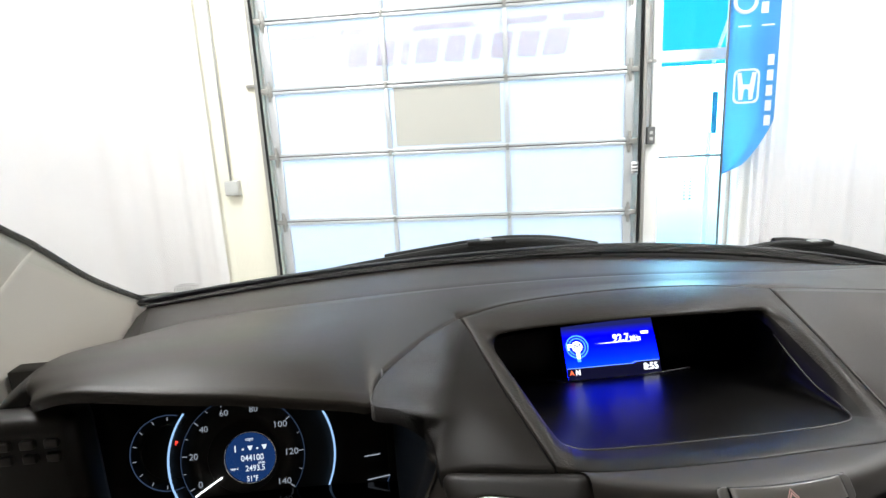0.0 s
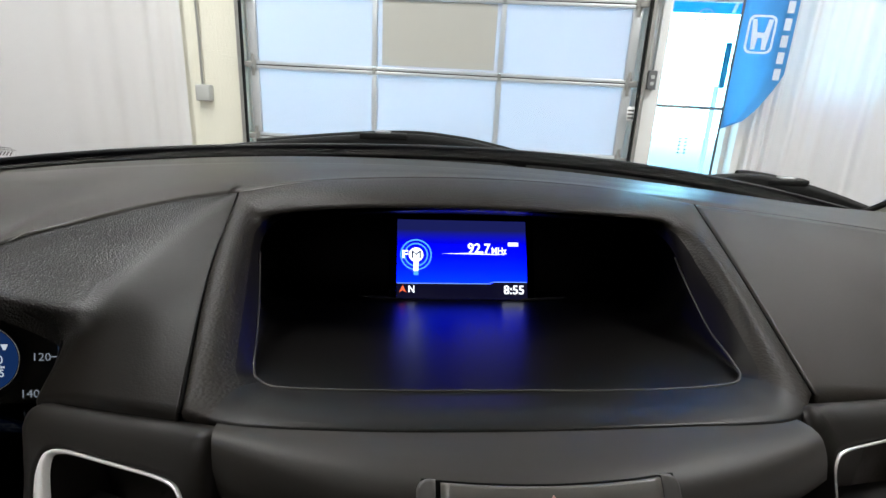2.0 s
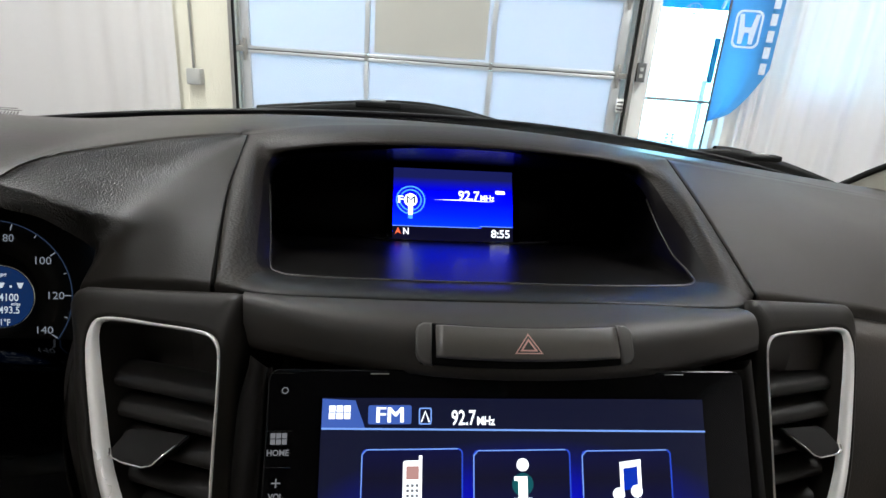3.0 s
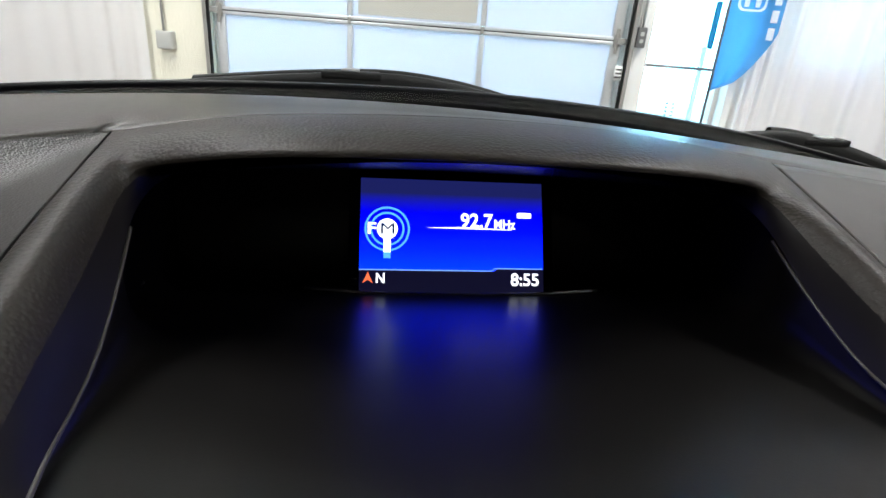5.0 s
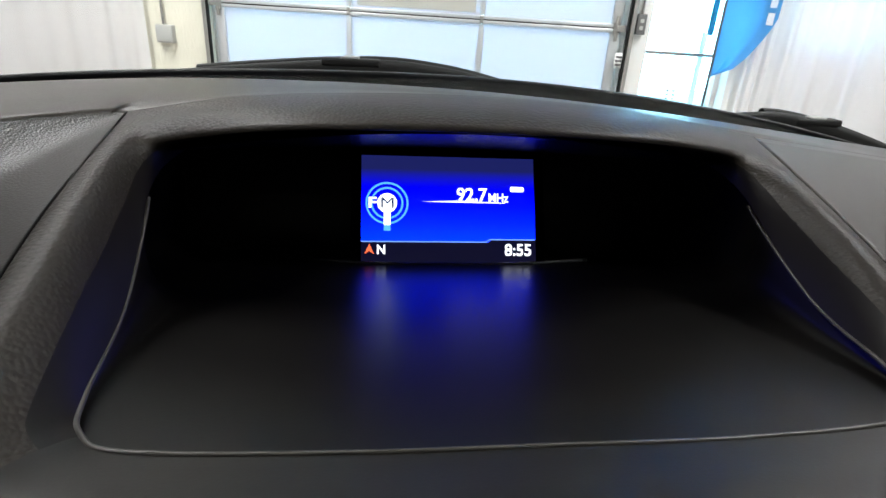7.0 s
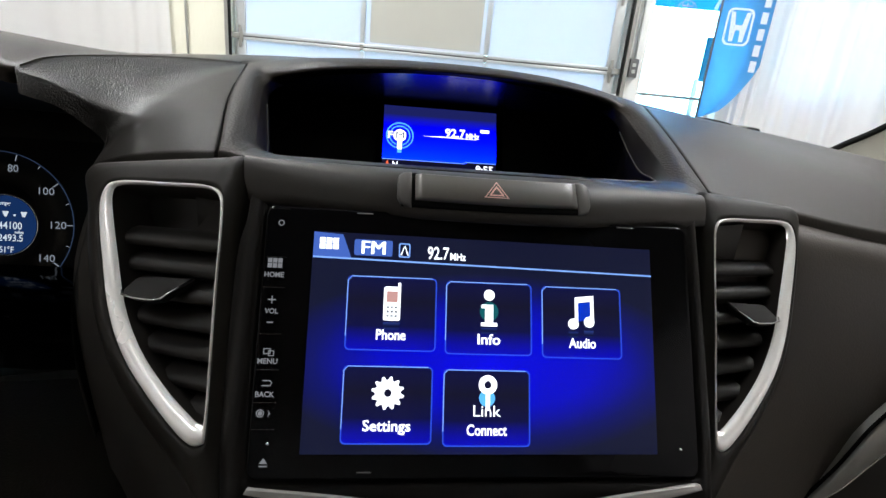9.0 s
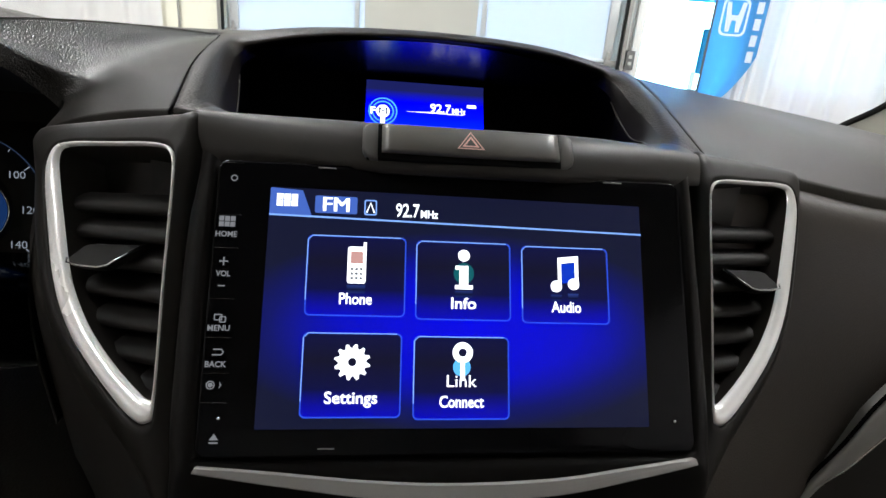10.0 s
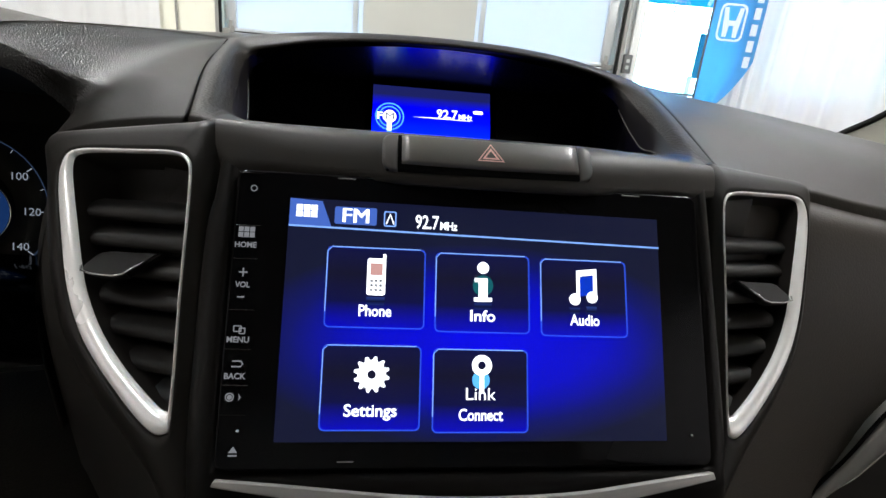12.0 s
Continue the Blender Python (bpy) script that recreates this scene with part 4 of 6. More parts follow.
def rounded_cap(x_in, x_out, y0, y1, z0, z1, r):
    """An end cap that follows the bowed strip: square against the button, round on its outer side."""
    s_ = 1 if x_out > x_in else -1
    turn = [radians(90 * k / 6) for k in range(7)]
    o = [(x_in, y0)] + [(x_out - s_ * r * (1 - math.sin(a)), y0 + r * (1 - math.cos(a))) for a in turn] + [(x_out - s_ * r * (1 - math.cos(a)), y1 - r * (1 - math.sin(a))) for a in turn] + [(x_in, y1)]
    bm = plate(o, z0, z1, 0.0011)
    for v in bm.verts:
        w, y = v.co.x + 0.002, v.co.y
        v.co += Vector((0, 1.44 * w * w, -1.9 * w * w - 20 * (y + 0.0005) ** 2))
    return bm


for x_in, x_out in ((-0.0400, -0.0464), (0.0360, 0.0424)):
    part("end_cap", rounded_cap(x_in, x_out, -0.0089, 0.0079, -0.002, 0.0051, 0.0044), bracket_grey, hz, "grey rounded end cap")


def triangle(r, cx=0.0, cy=0.0):
    return [(cx + 1.08 * r * math.cos(radians(a)), cy + 0.9 * r * math.sin(radians(a))) for a in (90, 210, 330)]


part("mark", frame_plate(triangle(0.0060, -0.0030, -0.0008), triangle(0.0051, -0.0030, -0.0008), 0.0062, 0.0064), HAZARD_RED, hz, "red outlined triangle", smooth=False)
part("mark", frame_plate(triangle(0.0038, -0.0030, -0.0008), triangle(0.0024, -0.0030, -0.0008), 0.0062, 0.0064), HAZARD_RED, hz, "red inner triangle", smooth=False)

# surround of the head unit
SC = pose(-0.005, 0.409, 1.067, 59.5)
inner_u = spline([(-0.0992, 0.0575, -0.001), (-0.0992, 0.02, -0.001), (-0.0990, -0.02, -0.001), (-0.0980, -0.050, -0.001), (-0.094, -0.0562, -0.001), (-0.06, -0.0567, -0.001), (0.0, -0.0567, -0.001), (0.055, -0.0567, -0.001), (0.089, -0.0562, -0.001), (0.0945, -0.050, -0.001), (0.0950, -0.02, -0.001), (0.0955, 0.02, -0.001), (0.0955, 0.0575, -0.001)], 90)
mid_u = spline([(-0.1060, 0.062, -0.004), (-0.1065, 0.02, -0.003), (-0.1060, -0.02, -0.003), (-0.105, -0.052, -0.003), (-0.100, -0.066, -0.003), (-0.06, -0.071, -0.003), (0.0, -0.074, -0.003), (0.055, -0.071, -0.003), (0.096, -0.066, -0.003), (0.101, -0.052, -0.003), (0.1015, -0.02, -0.003), (0.1020, 0.02, -0.003), (0.1020, 0.062, -0.004)], 90)
outer_u = spline([(-0.1125, 0.062, -0.036), (-0.1145, 0.04, -0.024), (-0.1140, -0.02, -0.020), (-0.112, -0.060, -0.018), (-0.105, -0.095, -0.020), (-0.06, -0.11, -0.022), (0.0, -0.115, -0.022), (0.055, -0.11, -0.022), (0.100, -0.095, -0.020), (0.1075, -0.060, -0.018), (0.1100, -0.02, -0.020), (0.1110, 0.04, -0.026), (0.1105, 0.060, -0.038)], 90)
rows = [[p + Vector((0, 0, -0.012)) for p in inner_u], inner_u, [p.lerp(q, 0.45) + Vector((0, 0, 0.0012)) for p, q in zip(inner_u, mid_u)], mid_u, [p.lerp(q, 0.4) + Vector((0, 0, 0.003)) for p, q in zip(mid_u, outer_u)], outer_u, [p + Vector((0, 0, -0.02)) for p in outer_u]]
part("radio_surround", grid_mesh(rows), surround_black, dash, "satin black surround of the head unit", m=SC)
pth = [(-0.0972, -0.0580), (-0.07, -0.0605), (-0.035, -0.0640), (-0.003, -0.0655), (0.035, -0.0645), (0.065, -0.0610), (0.093, -0.0575)]
curve_hi = spline([(*p, 0) for p in pth], 40)
curve_lo = spline([(p[0] * 1.01, p[1] - 0.0018 - 0.0042 * (1 - (p[0] / 0.1) ** 2), 0) for p in pth], 40)
part("silver_strip", plate([(p.x, p.y) for p in curve_hi] + [(p.x, p.y) for p in reversed(curve_lo)], -0.02, 0.003, 0.0007), dull_silver, dash, "satin silver strip below the head unit", m=SC)

# ---- head unit ----
hu = thing("head_unit", SC, "glossy black touch screen head unit showing a blue menu", "car radio")
part("bezel", plate(rounded(-0.0985, 0.0945, -0.0555, 0.057, 0.004), -0.03, 0.0, 0.001), piano_black, hu, "glossy black bezel")
BLUE = glowing("lit menu background", (0.0, 0.0, 0.5), 1.05)
nt_ = BLUE.node_tree
nt_.nodes["Principled BSDF"].inputs["Specular IOR Level"].default_value = 0.2
tc_, sub_, div_, ln_, rp_ = (nt_.nodes.new("ShaderNode" + k) for k in ("TexCoord", "VectorMath", "VectorMath", "VectorMath", "ValToRGB"))
sub_.operation, div_.operation, ln_.operation = "SUBTRACT", "DIVIDE", "LENGTH"
sub_.inputs[1].default_value, div_.inputs[1].default_value = (0.000, -0.008, 0.0), (0.094, 0.039, 1.0)
nt_.links.new(tc_.outputs["Object"], sub_.inputs[0])
nt_.links.new(sub_.outputs[0], div_.inputs[0])
nt_.links.new(div_.outputs[0], ln_.inputs[0])
nt_.links.new(ln_.outputs["Value"], rp_.inputs["Fac"])
for pos_, col_ in ((0.0, (0.0, 0.0, 0.60)), (0.5, (0.0, 0.001, 0.42)), (0.8, (0.002, 0.004, 0.10)), (1.0, (0.0035, 0.005, 0.021))):
    e_ = rp_.color_ramp.elements[0] if pos_ == 0.0 else rp_.color_ramp.elements[-1] if pos_ == 1.0 else rp_.color_ramp.elements.new(pos_)
    e_.color = (*col_, 1)
nt_.links.new(rp_.outputs["Color"], nt_.nodes["Principled BSDF"].inputs["Emission Color"])
part("screen", plate([(-0.078, -0.0455), (0.075, -0.0455), (0.0755, 0.0455), (-0.078, 0.0465)], 0.0, 0.0004), BLUE, hu, "lit blue menu screen", smooth=False)
Z1, Z2 = 0.0008, 0.0012


FAINT = glowing("faint mirrored icon", (0.02, 0.05, 0.30), 0.5, ends=[(0.0, 0.002, 0.04), (0.03, 0.07, 0.34)], axis=1, low=-0.0072, high=-0.0036)


def menu_tile(cx, cy, text, icons, w=0.0385, h=0.0315):
    t_ = part("tile", plate(rounded(-w / 2, w / 2, -h / 2, h / 2, 0.002), 0, 0.0003), DARK_TILE, hu, "dark blue menu tile", smooth=False, m=pose(cx, cy, Z1 - 0.0003))
    part("edge", frame_plate(rounded(-w / 2, w / 2, -h / 2, h / 2, 0.002), rounded(-w / 2 + 0.0005, w / 2 - 0.0005, -h / 2 + 0.0005, h / 2 - 0.0005, 0.0017), 0.0003, 0.0005), TILE_EDGE, t_, smooth=False)
    part("edge", strip_path([(-w / 2 + 0.0002, -h / 2 + 0.006), (-w / 2 + 0.0002, h / 2 - 0.002), (-w / 2 + 0.002, h / 2 - 0.0002), (w / 2 - 0.002, h / 2 - 0.0002)], 0.0004, 0.0006, 0.0007), PALE_LINE, t_, smooth=False)
    part("caption", lettering(text, 0.0062, 0, -0.0090, 0.0007, width=0.0024 * len(text) + 0.0005, bold=0.0001), WHITE, t_, smooth=False)
    for nm, bm, mt in icons:
        part(nm, bm, mt, t_, smooth=False)


phone = [("icon", joined(plate(rounded(-0.0036, 0.0036, -0.003, 0.0115, 0.0010), 0.0006, 0.0007), plate([(0.0024, 0.011), (0.0036, 0.011), (0.0036, 0.0133), (0.0024, 0.0133)], 0.0006, 0.0007)), WHITE),
         ("icon_screen", plate([(-0.0024, 0.0048), (0.0024, 0.0048), (0.0024, 0.0095), (-0.0024, 0.0095)], 0.0008, 0.0009), glowing("lit pinkish phone display", (0.55, 0.30, 0.28), 0.9)),
         ("icon_keys", joined(*[plate([(x, y), (x + 0.0011, y), (x + 0.0011, y + 0.001), (x, y + 0.001)], 0.0008, 0.0009) for x in (-0.0023, -0.00055, 0.0012) for y in (-0.0015, 0.0003, 0.0021)]), SOFT_WHITE)]
info = [("halo", disc(0, 0.003, 0.0042, 0.00055, 0.0006, 24), TEAL),
        ("icon", joined(disc(0, 0.0102, 0.0024, 0.0007, 0.0008, 20), plate([(-0.0034, 0.0060), (0.0018, 0.0060), (0.0018, -0.0018), (0.0036, -0.0018), (0.0036, -0.0034), (-0.0036, -0.0034), (-0.0036, -0.0018), (-0.0018, -0.0018), (-0.0018, 0.0044), (-0.0034, 0.0044)], 0.0007, 0.0008)), WHITE)]
phone.append(("icon_reflection", plate([(-0.0034, -0.0068), (0.0034, -0.0068), (0.0036, -0.0037), (-0.0036, -0.0037)], 0.0006, 0.0007), FAINT))
info.append(("icon_reflection", plate([(-0.0034, -0.0066), (0.0034, -0.0066), (0.0036, -0.0040), (-0.0036, -0.0040)], 0.0006, 0.0007), FAINT))
note = [("icon_reflection", joined(plate([(-0.0060, -0.0066), (-0.0022, -0.0066), (-0.0018, -0.0040), (-0.0064, -0.0040)], 0.0006, 0.0007), plate([(0.0012, -0.0062), (0.0050, -0.0062), (0.0054, -0.0034), (0.0008, -0.0034)], 0.0006, 0.0007)), FAINT),
        ("icon_fill", plate([(-0.0018, 0.0006), (0.0040, 0.0014), (0.0040, 0.0094), (-0.0018, 0.0086)], 0.0005, 0.0006), glowing("lit blue note fill", (0.0, 0.03, 0.5), 0.9)),
        ("icon", joined(plate([(-0.0032, 0.0), (-0.0018, 0.0), (-0.0018, 0.0088), (0.0040, 0.0096), (0.0040, 0.0010), (0.0055, 0.0010), (0.0055, 0.0122), (-0.0032, 0.0112)], 0.0007, 0.0008), disc(-0.0040, -0.0006, 0.0024, 0.0007, 0.0008, 20), disc(0.0033, 0.0004, 0.0024, 0.0009, 0.0010, 20)), WHITE)]
teeth = []
for i in range(48):
    a = i * math.tau / 48
    teeth.append((0.0068 if (i // 2) % 2 else 0.0053, a))
gear = [("icon", frame_plate([(r * math.cos(a), 0.0048 + r * math.sin(a)) for r, a in teeth], [(0.0016 * math.cos(a), 0.0048 + 0.0016 * math.sin(a)) for r, a in teeth], 0.0007, 0.0008), WHITE)]
link = [("halo", disc(0.0, 0.004, 0.0035, 0.00055, 0.0006, 20), CYAN),
        ("icon", joined(ring(0.0003, 0.0096, 0.0016, 0.0040, 0.0007, 0.0008, 28), plate([(-0.0006, 0.0056), (0.0012, 0.0056), (0.0012, -0.001), (-0.0006, -0.001)], 0.0007, 0.0008)), WHITE),
        ("icon_word", lettering("Link", 0.0066, 0.0, -0.0012, 0.0009, width=0.0118), WHITE)]
menu_tile(-0.0433, 0.0120, "Phone", phone)
menu_tile(-0.0008, 0.0112, "Info", info)
menu_tile(0.0415, 0.0106, "Audio", note, w=0.0370)
menu_tile(-0.0436, -0.0258, "Settings", gear, w=0.0375)
menu_tile(-0.0014, -0.0266, "Connect", link, w=0.0378)
part("tab", plate([(-0.0778, 0.0355), (-0.0615, 0.0352), (-0.0655, 0.0455), (-0.0778, 0.0462)], Z1 - 0.0002, Z1), TAB_BLUE, hu, "lit blue tab", smooth=False)
part("tab_icon", joined(*[plate([(-0.0752 + i * 0.0028, 0.0388 + j * 0.0026), (-0.0728 + i * 0.0028, 0.0388 + j * 0.0026), (-0.0728 + i * 0.0028, 0.0411 + j * 0.0026), (-0.0752 + i * 0.0028, 0.0411 + j * 0.0026)], Z2, Z2 + 0.0001) for i in range(3) for j in range(2)]), WHITE, hu, smooth=False)
part("header_line", strip_path([(-0.0778, 0.0353), (0.0755, 0.0330)], 0.0007, Z1, Z1 + 0.0001), PALE_LINE, hu, smooth=False)
part("source_box", plate(rounded(-0.0605, -0.0440, 0.0367, 0.0437, 0.0008), Z1 - 0.0002, Z1), TAB_BLUE, hu, smooth=False)
part("source_word", joined(lettering("FM", 0.0082, -0.0524, 0.0402, Z2, width=0.0100), lettering("FM", 0.0082, -0.0520, 0.0402, Z2 + 0.00005, width=0.0100)), WHITE, hu, smooth=False)
part("signal_icon", frame_plate(rounded(-0.0412, -0.0362, 0.0365, 0.0428, 0.0008), rounded(-0.0407, -0.0367, 0.0370, 0.0423, 0.0006), Z1, Z1 + 0.0001), PALE_LINE, hu, smooth=False)
part("signal_icon", strip_path([(-0.0402, 0.0375), (-0.0387, 0.0415), (-0.0372, 0.0375)], 0.0006, Z2, Z2 + 0.0001), WHITE, hu, smooth=False)
part("frequency", lettering("92.7", 0.0078, -0.0238, 0.0390, Z2, width=0.0095, bold=0.0001), WHITE, hu, smooth=False)
part("frequency", lettering("MHz", 0.0045, -0.0150, 0.0378, Z2, width=0.0070, bold=0.0001), WHITE, hu, smooth=False)
# side keys
for text, y, w in (("HOME", 0.0268, 0.0080), ("VOL", 0.0115, 0.0054), ("MENU", -0.0090, 0.0080), ("BACK", -0.0222, 0.0076)):
    part("key_legend", lettering(text, 0.0030, -0.0932, y, Z1, width=w, bold=0.00008), SOFT_WHITE, hu, smooth=False)
part("key_icon", joined(*[plate([(-0.0962 + i * 0.0021, 0.0297 + j * 0.0022), (-0.0944 + i * 0.0021, 0.0297 + j * 0.0022), (-0.0944 + i * 0.0021, 0.0316 + j * 0.0022), (-0.0962 + i * 0.0021, 0.0316 + j * 0.0022)], Z1, Z1 + 0.0001) for i in range(3) for j in range(2)]), SOFT_WHITE, hu, smooth=False)
part("key_icon", joined(strip_path([(-0.0949, 0.0162), (-0.0917, 0.0162)], 0.0005, Z1, Z1 + 0.0001), strip_path([(-0.0933, 0.0146), (-0.0933, 0.0178)], 0.0005, Z1, Z1 + 0.0001)), SOFT_WHITE, hu, smooth=False)
part("key_icon", strip_path([(-0.0947, 0.0068), (-0.0922, 0.0068)], 0.0005, Z1, Z1 + 0.0001), SOFT_WHITE, hu, smooth=False)
part("key_icon", joined(frame_plate(rounded(-0.0952, -0.0922, -0.0062, -0.0038, 0.0003), rounded(-0.0948, -0.0926, -0.0058, -0.0042, 0.0002), Z1, Z1 + 0.0001), frame_plate(rounded(-0.0932, -0.0908, -0.0070, -0.0046, 0.0003), rounded(-0.0928, -0.0912, -0.0066, -0.0050, 0.0002), Z1, Z1 + 0.0001)), SOFT_WHITE, hu, smooth=False)
part("key_icon", strip_path([(-0.0945, -0.0168), (-0.0915, -0.0168), (-0.0908, -0.0178), (-0.0915, -0.0188), (-0.0948, -0.0188)], 0.0005, Z1, Z1 + 0.0001), SOFT_WHITE, hu, smooth=False)
part("key_icon", joined(disc(-0.0945, -0.0297, 0.0009, Z1, Z1 + 0.0001, 12), ring(-0.0945, -0.0297, 0.0012, 0.0016, Z1, Z1 + 0.0001, 12), plate([(-0.0915, -0.0283), (-0.0905, -0.0297), (-0.0915, -0.0311), (-0.0911, -0.0297)], Z1, Z1 + 0.0001)), SOFT_WHITE, hu, smooth=False)
part("key_icon", joined(plate([(-0.0934, -0.0490), (-0.0902, -0.0490), (-0.0918, -0.0468)], Z1, Z1 + 0.0001), plate([(-0.0934, -0.0502), (-0.0902, -0.0502), (-0.0902, -0.0497), (-0.0934, -0.0497)], Z1, Z1 + 0.0001)), SOFT_WHITE, hu, smooth=False)
part("key_icon", ring(-0.0918, 0.0492, 0.0009, 0.0013, Z1, Z1 + 0.0001, 16), SOFT_WHITE, hu, smooth=False)
part("microphone_hole", disc(-0.0908, -0.0415, 0.0006, Z1 - 0.0004, Z1, 12), bright_chrome, hu)
for y in (0.0555, 0.0345, 0.0215, 0.002, -0.0125, -0.0255, -0.036):
    part("key_gap", box(-0.0975, -0.0885, y - 0.00013, y + 0.00013, -0.0002, 0.0003, 0.00012), key_edge, hu)
for x0, x1 in ((-0.060, -0.053), (0.060, 0.068)):
    part("slot_edge", box(x0, x1, 0.0552, 0.0556, 0.0, 0.0005), dull_silver, hu)
part("sensor", disc(0.0860, -0.0435, 0.0006, 0.0, 0.0005, 12), bright_chrome, hu)
part("lower_slot", box(-0.055, -0.049, -0.0527, -0.0523, 0.0, 0.0004), dull_silver, hu)

# ---- upper information display ----
IM = pose(0.0045, 0.744, 1.0995, 60)
im = thing("information_display", IM, "lit blue information display deep in the dashboard recess", "car display")
part("housing", plate(rounded(-0.062, 0.062, -0.039, 0.041, 0.003), -0.012, -0.0004), piano_black, im, "glossy black housing")
IMBG = glowing("lit radio page", (0.0, 0.009, 0.75), 5.0, ends=[(0.0, 0.003, 0.70), (0.0, 0.0006, 0.42), (0.0, 0.0, 0.16), (0.0018, 0.0024, 0.018)], axis=1, low=-0.020, high=0.026)
part("screen", plate([(-0.0555, -0.0345), (0.0555, -0.0345), (0.0555, 0.0345), (-0.0555, 0.0345)], -0.0003, 0.0), IMBG, im, "lit blue radio page", smooth=False)
part("footer", plate([(-0.0555, -0.0345), (0.0555, -0.0345), (0.0555, -0.0190), (0.0265, -0.0190), (0.0245, -0.0205), (-0.0555, -0.0205)], 0.0003, 0.0004), glowing("dark lit footer", (0.004, 0.004, 0.02), 0.8), im, smooth=False)
part("footer_line", strip_path([(-0.0555, -0.0203), (0.0232, -0.0203), (0.0252, -0.0187), (0.0550, -0.0187)], 0.0007, 0.0005, 0.0006), PALE_LINE, im, smooth=False)
part("wave_ring", ring(-0.0395, 0.0040, 0.0122, 0.0134, 0.0003, 0.0004, 40), CYAN, im, smooth=False)
part("wave_ring", ring(-0.0395, 0.0040, 0.0090, 0.0102, 0.0003, 0.0004, 36), CYAN, im, smooth=False)
part("mast", joined(disc(-0.0395, 0.0040, 0.0062, 0.0005, 0.0006, 30), plate([(-0.0416, -0.010), (-0.0374, -0.010), (-0.0374, 0.0), (-0.0416, 0.0)], 0.0005, 0.0006)), WHITE, im, smooth=False)
part("mast_tip", plate([(-0.0416, -0.0135), (-0.0374, -0.0135), (-0.0374, -0.010), (-0.0416, -0.010)], 0.0005, 0.0006), CYAN, im, smooth=False)
part("word", lettering("M", 0.0095, -0.0393, 0.0042, 0.0008, width=0.0078), glowing("dark lit letter", (0.0, 0.01, 0.12), 0.5), im, smooth=False)
part("word", lettering("F", 0.0095, -0.0485, 0.0042, 0.0008, width=0.0050, bold=0.0002), WHITE, im, smooth=False)
part("frequency", lettering("92.7", 0.0118, 0.0145, 0.0102, 0.0006, width=0.0200, bold=0.00025), WHITE, im, smooth=False)
part("frequency", lettering("MHz", 0.0080, 0.0318, 0.0084, 0.0006, width=0.0130, bold=0.00015), WHITE, im, smooth=False)
part("underline", plate([(-0.0180, 0.0052), (0.0360, 0.0048), (0.0360, 0.0052), (0.006, 0.0062)], 0.0004, 0.0005), WHITE, im, smooth=False)
part("stereo_mark", plate(rounded(0.0395, 0.0485, 0.0125, 0.0158, 0.0008), 0.0004, 0.0005), WHITE, im, smooth=False)
part("arrow", plate([(-0.0535, -0.0283), (-0.0505, -0.0217), (-0.0475, -0.0283), (-0.0505, -0.0262)], 0.0006, 0.0007), RED_LIT, im, "small lit red arrow", smooth=False)
part("word", lettering("N", 0.0082, -0.0432, -0.0252, 0.0006, width=0.0050, bold=0.0002), WHITE, im, smooth=False)
part("clock", lettering("8:55", 0.0105, 0.0438, -0.0252, 0.0006, width=0.0175, bold=0.0002), WHITE, im, smooth=False)


